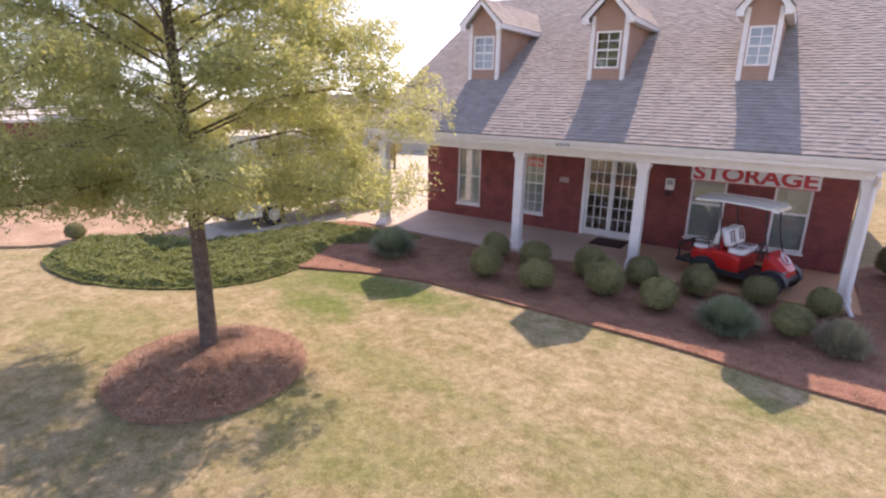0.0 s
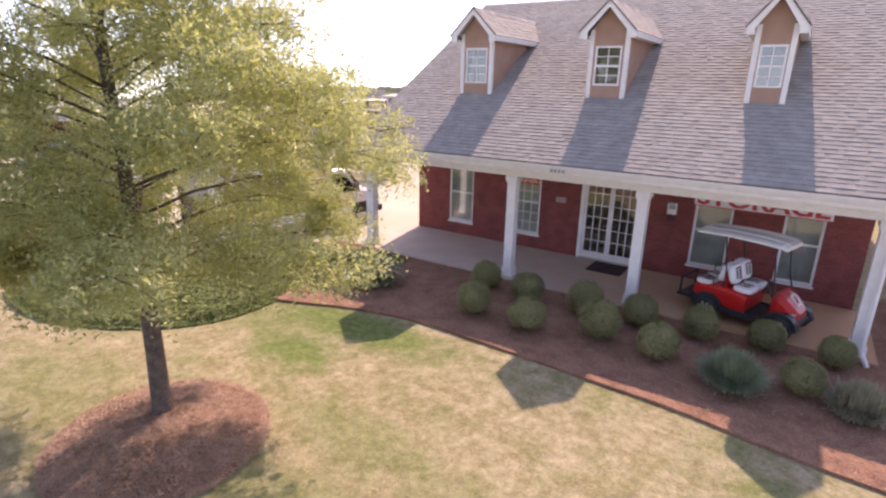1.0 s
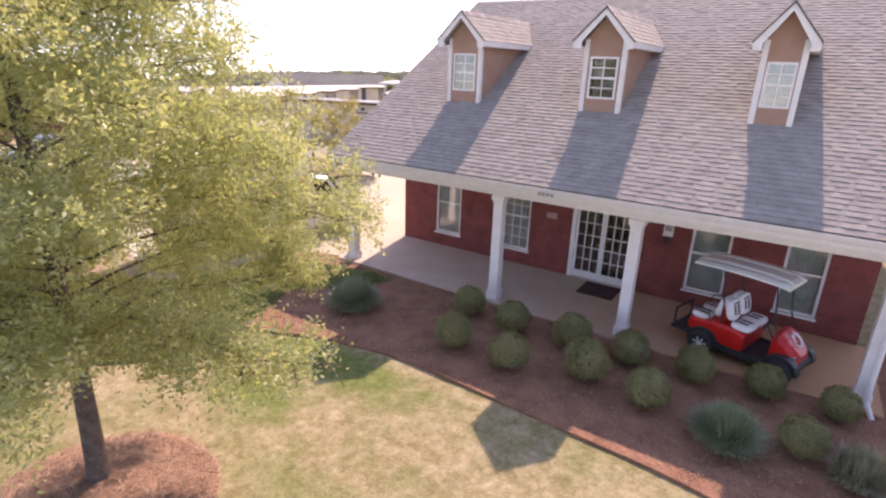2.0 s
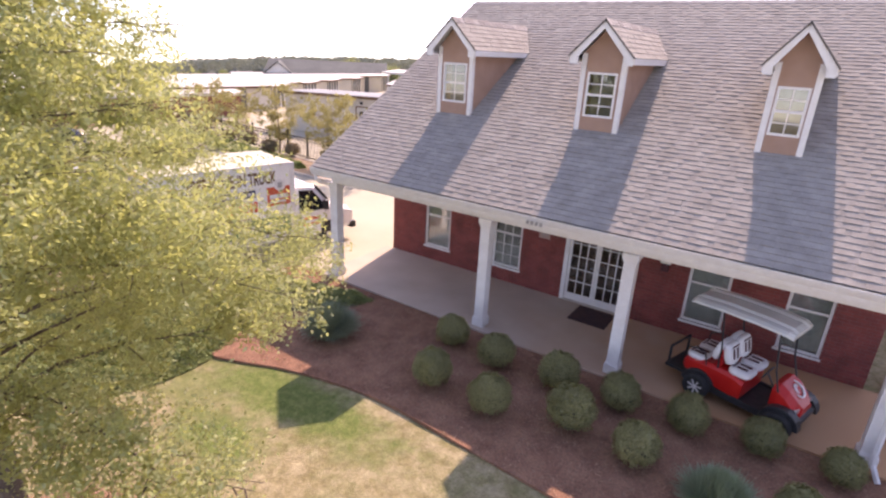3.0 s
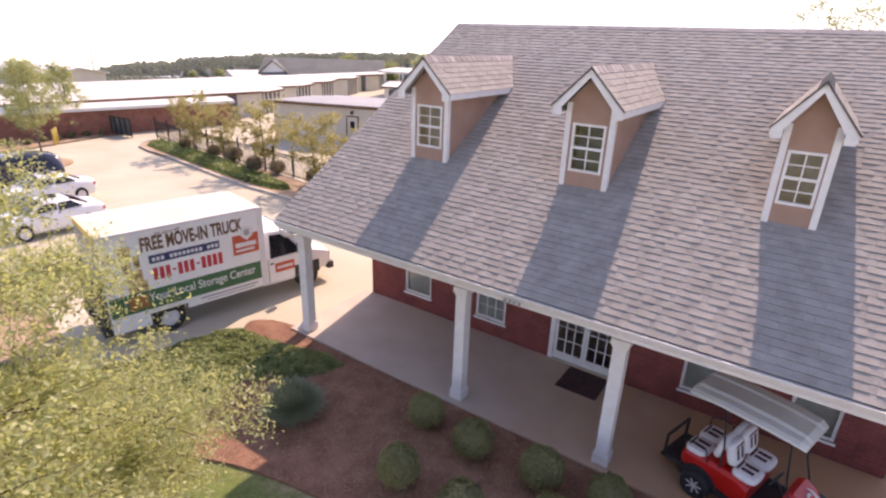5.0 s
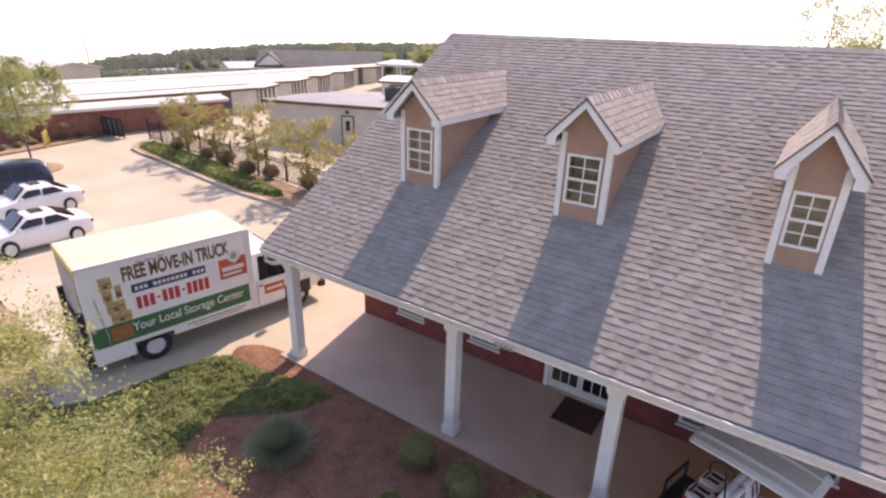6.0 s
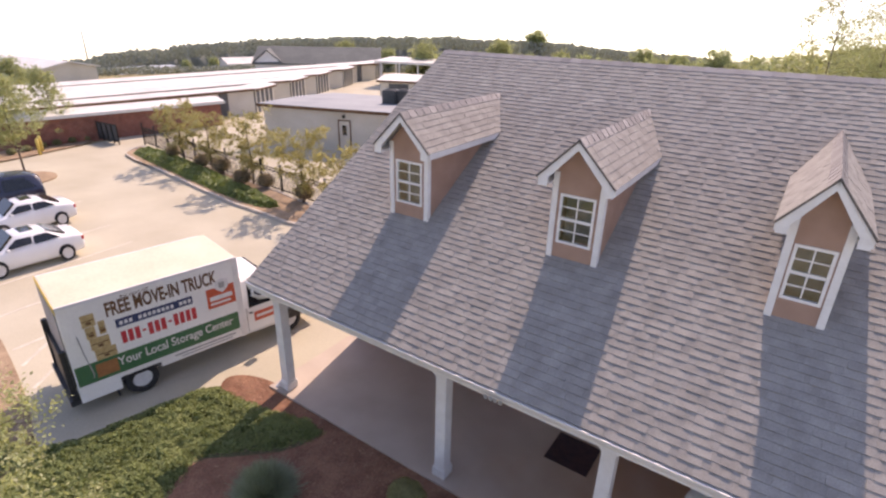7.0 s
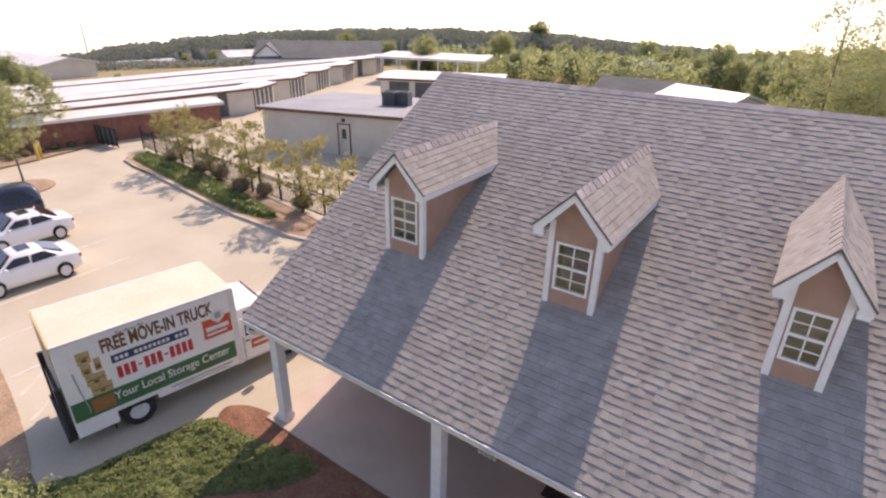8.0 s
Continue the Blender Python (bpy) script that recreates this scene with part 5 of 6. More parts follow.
def sedan(m, paint, label, tall=1.0, wagon=False):
    c = thing("car", label, "car", "cars in the parking lot", at=m)
    hw = 0.88
    st = [(-2.28, 0.42, 0.78, 0.80, 0.60, 0.79), (-2.20, 0.30, 0.94, 0.85, 0.60, 0.98), (-1.70, 0.22, 1.00, hw, 0.62, 1.05), (-1.25, 0.20, 1.00, hw, 0.58, 1.22), (-0.80, 0.20, 0.99, hw, 0.57, 1.38), (-0.25, 0.20, 0.97, hw, 0.59, 1.44), (0.45, 0.20, 0.95, hw, 0.58, 1.38), (1.15, 0.20, 0.93, hw, 0.70, 0.98), (1.80, 0.24, 0.82, 0.85, 0.66, 0.86), (2.22, 0.32, 0.66, 0.74, 0.56, 0.70), (2.32, 0.40, 0.58, 0.62, 0.50, 0.60)]
    if wagon:
        st = [(-2.30, 0.45, 0.95, 0.84, 0.62, 1.05), (-2.22, 0.32, 1.08, 0.90, 0.62, 1.55), (-1.6, 0.26, 1.10, 0.92, 0.64, 1.72), (-0.6, 0.26, 1.08, 0.92, 0.66, 1.76), (0.3, 0.26, 1.06, 0.92, 0.64, 1.70), (1.0, 0.26, 1.04, 0.92, 0.74, 1.12), (1.8, 0.28, 0.98, 0.90, 0.72, 1.04), (2.25, 0.36, 0.82, 0.82, 0.62, 0.86), (2.35, 0.46, 0.7, 0.7, 0.55, 0.72)]
    rings = []
    for y, zf, belt, w, tw, top in st:
        rings.append([(-w + 0.08, y, zf), (-w, y, zf + 0.12), (-w, y, belt - 0.06), (-w + 0.05, y, belt), (-tw, y, top - 0.05), (-tw + 0.15, y, top), (tw - 0.15, y, top), (tw, y, top - 0.05), (w - 0.05, y, belt), (w, y, belt - 0.06), (w, y, zf + 0.12), (w - 0.08, y, zf)])
    smooth_rings = []
    for i in range(len(rings) - 1):
        four = [np.array(rings[min(max(i + q, 0), len(rings) - 1)]) for q in (-1, 0, 1, 2)]
        for q in (0.0, 0.25, 0.5, 0.75):
            a, b, d, e = four
            tan0, tan1 = 0.35 * (d - a), 0.35 * (e - b)
            smooth_rings.append([tuple(p) for p in (2 * q ** 3 - 3 * q * q + 1) * b + (q ** 3 - 2 * q * q + q) * tan0 + (3 * q * q - 2 * q ** 3) * d + (q ** 3 - q * q) * tan1])
    smooth_rings.append(rings[-1])
    bm = bmesh.new()
    loft(bm, smooth_rings)
    part("body", bm, paint, c, smooth=True)
    roofz = 1.72 if wagon else 1.40
    b0, b1 = (-2.0, 0.88) if wagon else (-1.28, 0.95)
    for s in (-1, 1):
        glass = [(b0, 1.12 if wagon else 1.05), (b1, 1.08 if wagon else 0.99), (b1 - 0.55, roofz - 0.12), (b0 + 0.42, roofz - 0.12)]
        for a, bq in ((0.0, 0.47), (0.51, 1.0)):
            bm = bmesh.new()
            lo0, lo1 = (glass[0][0] + (glass[1][0] - glass[0][0]) * k for k in (a, bq))
            hi0, hi1 = (glass[3][0] + (glass[2][0] - glass[3][0]) * k for k in (a, bq))
            wl, wh = (0.875, 0.69) if wagon else (0.835, 0.63)
            pts = [(s * wl, lo0, glass[0][1]), (s * wl, lo1, glass[1][1]), (s * wh, hi1, glass[2][1]), (s * wh, hi0, glass[3][1])]
            solid(bm, [(x - s * 0.05, y, z) for x, y, z in pts], [(x + s * 0.012, y, z + 0.01) for x, y, z in pts])
            part("side_window", bm, CARGLASS, c)
    f0, f1, fz0, fz1 = (0.36, 1.02, 1.66, 1.14) if wagon else (0.50, 1.13, 1.46, 1.0)
    bm = bmesh.new()
    pts = [(-0.55, f0, fz0), (0.55, f0, fz0), (0.66, f1, fz1), (-0.66, f1, fz1)]
    solid(bm, [(x, y - 0.04, z - 0.05) for x, y, z in pts], [(x, y + 0.015, z + 0.02) for x, y, z in pts])
    part("windscreen", bm, CARGLASS, c)
    r0, r1, rz0, rz1 = (-2.24, -2.30, 1.50, 1.10) if wagon else (-0.86, -1.60, 1.365, 1.09)
    bm = bmesh.new()
    pts = [(-0.52, r0, rz0), (0.52, r0, rz0), (0.62, r1, rz1), (-0.62, r1, rz1)]
    solid(bm, [(x, y + 0.04, z - 0.05) for x, y, z in pts], [(x, y - 0.015, z + 0.02) for x, y, z in pts])
    part("rear_window", bm, CARGLASS, c)
    if not wagon:
        quick("sunroof", [(-0.36, 0.36, -0.45, 0.10, 1.436, 1.446)], CARGLASS, c)
    for s in (-1, 1):
        a, b = sorted((s * 0.60, s * 0.86))
        quick("tail_light", [(a, b, -2.27, -2.14, 0.72, 0.88)], REDPRINT, c, bevel=0.02)
        a, b = sorted((s * 0.50, s * 0.78))
        quick("headlight", [(a, b, 2.05, 2.20, 0.60, 0.72)], CHROME, c, bevel=0.02)
        a, b = sorted((s * 0.88, s * 1.02))
        quick("mirror", [(a, b, 0.78, 0.92, 0.96, 1.08)], paint, c, bevel=0.02)
        for y in (-1.40, 1.38):
            side_wheel(c, s * (0.925 if wagon else 0.882), y, 0.37 if wagon else 0.33, 0.17, s > 0, rim=0.72, spokes=5, thick=0.12)
            a, b = sorted((s * 0.6, s * 0.883 if not wagon else s * 0.923))
            bm = bmesh.new()
            R = 0.365 if not wagon else 0.41
            ar = [(y + R * math.cos(q), 0.33 + R * math.sin(q)) for q in (math.pi * k / 10 for k in range(11))]
            solid(bm, [(a, yy, zz) for yy, zz in ar], [(b, yy, zz) for yy, zz in ar])
            part("wheel_arch", bm, BLACK, c)
    return c


LOT_Z = -0.075
one = sedan(pose(-17.12, -0.64, LOT_Z, 0, 0, 176), CARWHITE, "white four-door sedan with a sunroof, parked on concrete")
one.scale = (0.88, 0.73, 0.88)
two = copy_thing(one, pose(-20.95, 0.72, LOT_Z, 0, 0, 178))
suv = sedan(pose(-24.15, 0.4, LOT_Z, 0, 0, 174), NAVY, "dark navy estate car parked on concrete", wagon=True)
suv.scale = (0.92, 0.9, 0.92)


def golf_cart():
    g = thing("golf_cart", "red golf cart with white seats and a pale canopy", "golf cart", at=pose(5.84, 0.66, 0.0, 0, 0, -107) @ Matrix.Scale(0.94, 4))
    # local +y is forward
    hw = 0.53
    rings = []
    for y, z0, z1, w in ((-1.02, 0.50, 0.66, 0.44), (-0.95, 0.46, 0.74, 0.49), (-0.45, 0.40, 0.80, hw), (0.0, 0.34, 0.78, hw), (0.16, 0.36, 0.70, hw - 0.02)):
        rings.append([(-w, y, z0), (-w, y, z1 - 0.06), (-w + 0.06, y, z1), (w - 0.06, y, z1), (w, y, z1 - 0.06), (w, y, z0)])
    bm = bmesh.new()
    loft(bm, rings)
    part("rear_body", bm, RED, g, "glossy red body shell", bevel=0.015)
    rings = []
    for y, z0, z1, w in ((0.60, 0.42, 0.90, 0.36), (0.70, 0.42, 0.93, 0.40), (0.86, 0.42, 0.84, 0.41), (1.02, 0.43, 0.68, 0.37), (1.12, 0.45, 0.56, 0.28)):
        rings.append([(-w, y, z0), (-w, y, z1 - 0.12), (-w + 0.12, y, z1), (w - 0.12, y, z1), (w, y, z1 - 0.12), (w, y, z0)])
    bm = bmesh.new()
    loft(bm, rings)
    part("front_cowl", bm, RED, g, "glossy red front cowl", bevel=0.015)
    bm = bmesh.new()
    for r0, a0, a1 in ((0.15, 20, 250), (0.075, 200, 420)):
        arc = [(r0 * math.cos(radians(a0 + (a1 - a0) * k / 14)), r0 * math.sin(radians(a0 + (a1 - a0) * k / 14))) for k in range(15)]
        tube(bm, [(u, 0.90 + 0.78 * v, 0.815 - 0.68 * v) for u, v in arc], [0.008 + 0.020 * math.sin(math.pi * k / 14) for k in range(15)], 6)
    part("cowl_marking", bm, VINYL, g, "white swirl marking", smooth=True)
    bm = bmesh.new()
    loft(bm, [[(-w, y, 0.28), (-w, y, z), (w, y, z), (w, y, 0.28)] for y, z, w in ((0.58, 0.40, 0.46), (0.80, 0.46, 0.48), (1.02, 0.46, 0.45), (1.13, 0.42, 0.36))])
    part("front_apron", bm, BLACK, g, "black plastic front apron", bevel=0.015)
    quick("underbody", [(-0.50, 0.50, -0.98, 0.14, 0.24, 0.47)], BLACK, g, bevel=0.02)
    quick("floor_pan", [(-0.50, 0.50, 0.10, 0.78, 0.26, 0.32)], BLACK, g)
    quick("rocker", [(-0.54, -0.48, -0.55, 0.70, 0.22, 0.36)], BLACK, g, bevel=0.01)
    quick("rocker", [(0.48, 0.54, -0.55, 0.70, 0.22, 0.36)], BLACK, g, bevel=0.01)
    quick("front_bumper", [(-0.38, 0.38, 1.09, 1.17, 0.30, 0.40)], BLACK, g, bevel=0.03)
    quick("rear_deck", [(-0.46, 0.46, -1.38, -0.98, 0.30, 0.36)], BLACK, g, bevel=0.01)
    quick("rear_grab_bar", [(-0.40, -0.36, -1.36, -1.32, 0.36, 0.72), (0.36, 0.40, -1.36, -1.32, 0.36, 0.72), (-0.40, 0.40, -1.36, -1.32, 0.72, 0.76)], BLACK, g)
    for s in (-1, 1):
        for y in (-0.62, 0.88):
            bm = bmesh.new()
            R = 0.33
            ar = [(y + R * math.cos(q), 0.27 + R * math.sin(q)) for q in (math.pi * k / 10 for k in range(11))]
            a, b = sorted((s * 0.36, s * 0.56))
            solid(bm, [(a, yy, zz) for yy, zz in ar], [(b, yy, zz) for yy, zz in ar])
            part("fender", bm, BLACK, g, "black plastic wheel arch", bevel=0.01)
            side_wheel(g, s * 0.575, y, 0.255, 0.20, s > 0, rim=0.62, spokes=7, dish=BLACK, thick=0.06)

    def cushion(name, x0, x1, y0, y1, z0, z1, m, stripes):
        cu = new(name)
        cu.parent = g
        cu.matrix_local = m
        for a, b in ((x0, -0.004), (0.004, x1)):
            mx, my, hx, hy = (a + b) / 2, (y0 + y1) / 2, (b - a) / 2, (y1 - y0) / 2
            rings = []
            for z, q in ((z0, 0.86), (z0 + 0.035, 1.0), (z1 - 0.045, 1.0), (z1 - 0.012, 0.93), (z1, 0.80)):
                ring = []
                for k in range(28):
                    c, d = math.cos(2 * math.pi * k / 28), math.sin(2 * math.pi * k / 28)
                    ring.append((mx + hx * q * math.copysign(abs(c) ** 0.55, c), my + hy * q * math.copysign(abs(d) ** 0.55, d), z))
                rings.append(ring)
            bm = bmesh.new()
            loft(bm, rings)
            part("pad", bm, VINYL, cu, smooth=True)
        for a, b, c, d in stripes:
            quick("dark_panel", [(a, b, c, d, z1 - 0.01, z1 + 0.006)], MAROON, cu, bevel=0.003)
        return cu

    def marks():
        out = []
        for cx in (-0.25, 0.25):
            out += [(cx - 0.12, cx - 0.04, -0.09, 0.13), (cx + 0.03, cx + 0.11, -0.09, 0.11), (cx - 0.15, cx + 0.14, -0.15, -0.115)]
        return out

    cushion("front_seat", -0.50, 0.50, -0.20, 0.22, 0.0, 0.13, pose(0, 0.02, 0.76), marks())
    cushion("front_backrest", -0.49, 0.49, -0.22, 0.22, 0.0, 0.13, pose(0, -0.30, 1.08, -76), marks())
    cushion("rear_backrest", -0.49, 0.49, -0.22, 0.22, 0.0, 0.13, pose(0, -0.36, 1.08, 76), marks())
    cushion("rear_seat", -0.48, 0.48, -0.20, 0.20, 0.0, 0.12, pose(0, -0.80, 0.72), marks())
    quick("seat_divider", [(-0.44, 0.44, -0.36, -0.30, 0.80, 1.20)], RED, g, "red panel between the backrests", bevel=0.02)
    # canopy
    rings = []
    for y, z, w in ((-1.12, 1.92, 0.46), (-1.06, 1.96, 0.52), (-0.5, 2.00, 0.54), (0.2, 2.00, 0.54), (0.62, 1.97, 0.52), (0.72, 1.92, 0.46)):
        rings.append([(-w, y, z - 0.05), (-w, y, z - 0.015), (-w + 0.09, y, z + 0.02), (-0.30, y, z + 0.025), (-0.24, y, z + 0.055), (-0.19, y, z + 0.025), (0.19, y, z + 0.025), (0.24, y, z + 0.055), (0.30, y, z + 0.025), (w - 0.09, y, z + 0.02), (w, y, z - 0.015), (w, y, z - 0.05)])
    bm = bmesh.new()
    loft(bm, rings)
    part("canopy", bm, CANOPY, g, "ribbed pale plastic canopy")
    for s in (-1, 1):
        bm = bmesh.new()
        tube(bm, [(s * 0.44, 0.72, 0.82), (s * 0.43, 0.60, 1.2), (s * 0.42, 0.50, 1.95)], 0.017, 6)
        part("front_strut", bm, BLACK, g)
        bm = bmesh.new()
        tube(bm, [(s * 0.48, -0.34, 0.70), (s * 0.47, -0.36, 1.2), (s * 0.43, -0.50, 1.96)], 0.017, 6)
        part("rear_strut", bm, BLACK, g)
        bm = bmesh.new()
        tube(bm, [(s * 0.50, -0.55, 0.74), (s * 0.52, -0.60, 0.98), (s * 0.52, -0.78, 1.02), (s * 0.50, -0.98, 0.95), (s * 0.48, -1.0, 0.74)], 0.014, 6)
        part("arm_rail", bm, BLACK, g)
        quick("headlight", [(s * 0.30 - 0.07, s * 0.30 + 0.07, 1.02, 1.08, 0.50, 0.58)], CHROME, g, bevel=0.01)
    bm = bmesh.new()
    ringp = [(0.20 + 0.15 * math.cos(a), 0.42 + 0.06 * math.sin(a), 0.98 + 0.14 * math.sin(a)) for a in (2 * math.pi * k / 16 for k in range(17))]
    tube(bm, ringp, 0.014, 6)
    tube(bm, [(0.20, 0.42, 0.98), (0.20, 0.66, 0.62)], 0.018, 6)
    part("steering_wheel", bm, BLACK, g)


golf_cart()

# ---- yard beyond the office ----
isl = [(-30.66, 9.78), (-29.78, 9.15), (-23.45, 8.37), (-17.21, 7.59), (-14.88, 7.59), (-12.15, 7.44), (-11.18, 8.22), (-11.18, 9.75), (-31.6, 11.35)]
isl = soften(isl, 1)
kerb = thing("kerb", "pale concrete kerb round a planted island", "kerb", kind="structure")
bm = bmesh.new()
cx0, cy0 = sum(p[0] for p in isl) / len(isl), sum(p[1] for p in isl) / len(isl)
inn = [(x + (cx0 - x) * 0.012 + (0.14 if x < cx0 else -0.14) * 0.5, y + (0.15 if y < cy0 else -0.15)) for x, y in isl]
rows = [[(x, y, -0.2) for x, y in isl], [(x, y, 0.045) for x, y in isl], [(x, y, 0.045) for x, y in inn], [(x, y, -0.2) for x, y in inn]]
loft(bm, rows, caps=False)
part("kerb_stone", bm, KERB, kerb)
island = thing("mulch_bed", "pine straw in a kerbed planting island", "mulch bed", kind="structure")
bm = bmesh.new()
solid(bm, [(x, y, -0.2) for x, y in inn], [(x, y, 0.02) for x, y in inn])
part("mulch", bm, DRYMULCH, island)
cover("ground_cover", [(-30.07, 9.88), (-29.49, 9.49), (-23.45, 8.71), (-17.41, 7.98), (-14.97, 8.03), (-14.68, 8.80), (-17.41, 9.49), (-23.25, 10.36), (-30.07, 11.24)], 22000, 23, "green juniper ground cover inside the kerb", ISLAND_LEAF, 0.2, 0.08, 0.0)

myrtle_reach = lambda z: np.interp(z, (0.3, 1.0, 2.0, 3.0, 3.6), (0.2, 0.45, 1.45, 1.3, 0.4))
for i, (x, y, s) in enumerate(((-25.88, 10.66, 0.95), (-22.86, 10.56, 0.85), (-18.67, 10.17, 1.05), (-14.29, 9.68, 1.0), (-11.47, 9.49, 0.9))):
    t = oak((x, y, 0.0), 61 + i, myrtle_reach, 0.85, 3.3, 0.05, 6800, 0.058, MYRTLE_LEAF, "small crape myrtle with bronze-green leaves in a planting island", limbs=22, spread=0.16, dense=6, name="small_tree", category="tree", group="crape myrtles along the fence")
    t.scale = (s, s, s)
rusty = ball_shrub(35, 4500, RUST_LEAF, 0.8)
for i, (x, y, s) in enumerate(((-21.79, 10.46, 1.2), (-18.97, 9.78, 1.1), (-17.60, 10.17, 1.0), (-26.95, 10.66, 1.0), (-23.64, 10.46, 1.0), (-14.49, 9.97, 1.1))):
    ob = rusty if i == 0 else copy_thing(rusty, pose(0, 0, 0))
    ob.matrix_world = pose(x, y, 0.0, 0, 0, 50 * i)
    ob.scale = (s * 1.15, s * 1.05, s * 1.1)
    tagged(ob, "loose reddish-brown shrub in a planting island", "shrub", "shrubs in the planting island")

fence = thing("fence", "low black iron picket fence behind a planting island", "fence", at=pose(-31.8, 11.45, 0.0, 0, 0, -4.6))
FENCE_RUN = 20.6
for i in range(13):
    x = FENCE_RUN * i / 12
    quick("post", [(x - 0.035, x + 0.035, -0.035, 0.035, -0.1, 1.36), (x - 0.05, x + 0.05, -0.05, 0.05, 1.36, 1.40)], FENCE, fence)
for z in (0.10, 0.96, 1.10):
    quick("rail", [(0.0, FENCE_RUN, -0.015, 0.015, z, z + 0.04)], FENCE, fence)
bm = bmesh.new()
box(bm, -0.010, 0.010, -0.01, 0.01, 0.05, 1.18)
picket_mesh = mesh_of("picket", bm, FENCE)
for i in range(170):
    ob = new("picket", picket_mesh)
    ob.parent = fence
    ob.location = (0.06 + (FENCE_RUN - 0.12) * i / 169, 0, 0)
gate = thing("gate", "black iron slide gate at the lot entrance", "gate")
gate_way = pose(-37.90, 10.07, -0.1, 0, 0, 5.0)
for i in range(9):
    quick("bar", [(4.68 * i / 8 - 0.03, 4.68 * i / 8 + 0.03, -0.03, 0.03, 0.0, 1.35)], FENCE, gate, m=gate_way)
for z in (0.15, 1.25):
    quick("rail", [(0.0, 4.68, -0.02, 0.02, z, z + 0.08)], FENCE, gate, m=gate_way)
quick("panel", [(0.0, 4.68, 0.03, 0.05, 0.22, 1.22)], DARKDOOR, gate, m=gate_way)


def metal_building(name, at, length, depth, wall_h, rise, label, wall=CREAM, doors=(), end_doors=0, group="", roof=METALROOF, fall=0.0):
    """Long low building: local +x along its front from the corner, +y to the back; a shallow single-slope or gable roof."""
    b = thing(name, label, "storage building", group, at=at)
    bm = bmesh.new()
    prof = [(0, -0.6), (depth, -0.6), (depth, wall_h - fall), (depth / 2, wall_h + rise - fall / 2), (0, wall_h)]
    solid(bm, [(0.1, y + 0.0, z) for y, z in prof], [(length - 0.1, y, z) for y, z in prof])
    part("wall", bm, wall, b)
    bm = bmesh.new()
    top = [(-0.25, wall_h - 0.02), (depth / 2, wall_h + rise - fall / 2 + 0.03), (depth + 0.25, wall_h - fall - 0.02)]
    outline = top + [(y, z + 0.10) for y, z in top[::-1]]
    solid(bm, [(-0.2, y, z) for y, z in outline], [(length + 0.2, y, z) for y, z in outline])
    part("roof", bm, roof, b)
    quick("eave_trim", [(-0.2, length + 0.2, -0.29, -0.25, wall_h - 0.12, wall_h + 0.05)], BROWN if wall is CREAM else roof, b)
    for x0, x1 in doors:
        quick("roller_door", [(x0, x1, -0.03, 0.0, 0.0, 2.1)], DARKDOOR, b)
    for i in range(end_doors):
        y0 = 0.3 + (depth - 0.6) * i / end_doors
        quick("roller_door", [(length - 0.1, length - 0.07, y0, y0 + (depth - 0.6) / end_doors - 0.7, 0.0, 1.95)], DARKDOOR, b)
    return b


# ---- storage yard ----
office_store = metal_building("storage_building", pose(-26.04, 16.79, -0.1, 0, 0, 18.5), 13.5, 10.5, 2.74, 0.05, "low cream metal storage building with a flat grey roof", roof=STOREROOF, fall=0.65)
quick("door_leaf", [(5.7, 6.45, -0.035, 0.0, 0.0, 2.02)], CREAM, office_store, "cream personnel door")
quick("door_surround", [(5.62, 5.70, -0.05, 0.0, 0.0, 2.1), (6.45, 6.53, -0.05, 0.0, 0.0, 2.1), (5.62, 6.53, -0.05, 0.0, 2.02, 2.1)], BROWN, office_store)
quick("door_glass", [(5.92, 6.23, -0.04, -0.035, 1.1, 1.75)], CARGLASS, office_store)
quick("wall_lamp", [(5.98, 6.16, -0.16, 0.0, 2.22, 2.42)], BLACK, office_store, bevel=0.02)
for i, (x, y) in enumerate(((7.6, 4.4), (8.5, 4.65))):
    ac = thing("air_conditioner", "dark grey rooftop air conditioning unit", "air conditioner", "rooftop air conditioners", at=office_store.matrix_world @ pose(x, y, 2.58))
    quick("cabinet", [(-0.46, 0.46, -0.46, 0.46, 0.0, 1.0)], DARKDOOR, ac, bevel=0.02)
    bm = bmesh.new()
    for k in range(9):
        box(bm, -0.48, 0.48, -0.48, -0.46, 0.08 + 0.1 * k, 0.12 + 0.1 * k)
    part("grille", bm, BLACK, ac)
    bm = bmesh.new()
    lathe(bm, [(0.38, 1.0), (0.38, 1.05), (0.32, 1.05), (0.32, 1.01)], Matrix(), 16)
    part("fan_guard", bm, BLACK, ac)

for x, y, ln, dp, h, yaw in ((-36.60, 24.19, 44, 1.5, 2.1, 83), (-39.30, 30.52, 48, 1.5, 2.1, 84), (-41.60, 36.17, 52, 1.5, 2.1, 85), (-43.70, 42.41, 58, 1.6, 2.1, 85.5), (-46.30, 51.2, 66, 1.8, 2.15, 86)):
    e = Vector((math.cos(radians(yaw)), math.sin(radians(yaw)), 0))
    o = Vector((x, y, -0.1)) - e * ln
    dd = [(ln - 3.4 - 4.2 * k, ln - 2.6 - 4.2 * k) for k in range(11)]
    metal_building("storage_building", pose(o.x, o.y, o.z, 0, 0, yaw), ln, dp, h, 0.14, "long white metal storage row with roller doors", doors=dd, end_doors=3, group="storage rows")
    ends = [(0.35 + 0.8 * k, 0.8 + 0.8 * k) for k in range(4)]
    metal_building("storage_building", pose(x + 0.06, y - 0.1, -0.1, 0, 0, 114), 3.6, 1.9, h - 0.05, 0.08, "end bay of a white storage row with narrow doors", doors=ends, group="storage row ends")
e = Vector((math.cos(radians(79)), math.sin(radians(79)), 0))
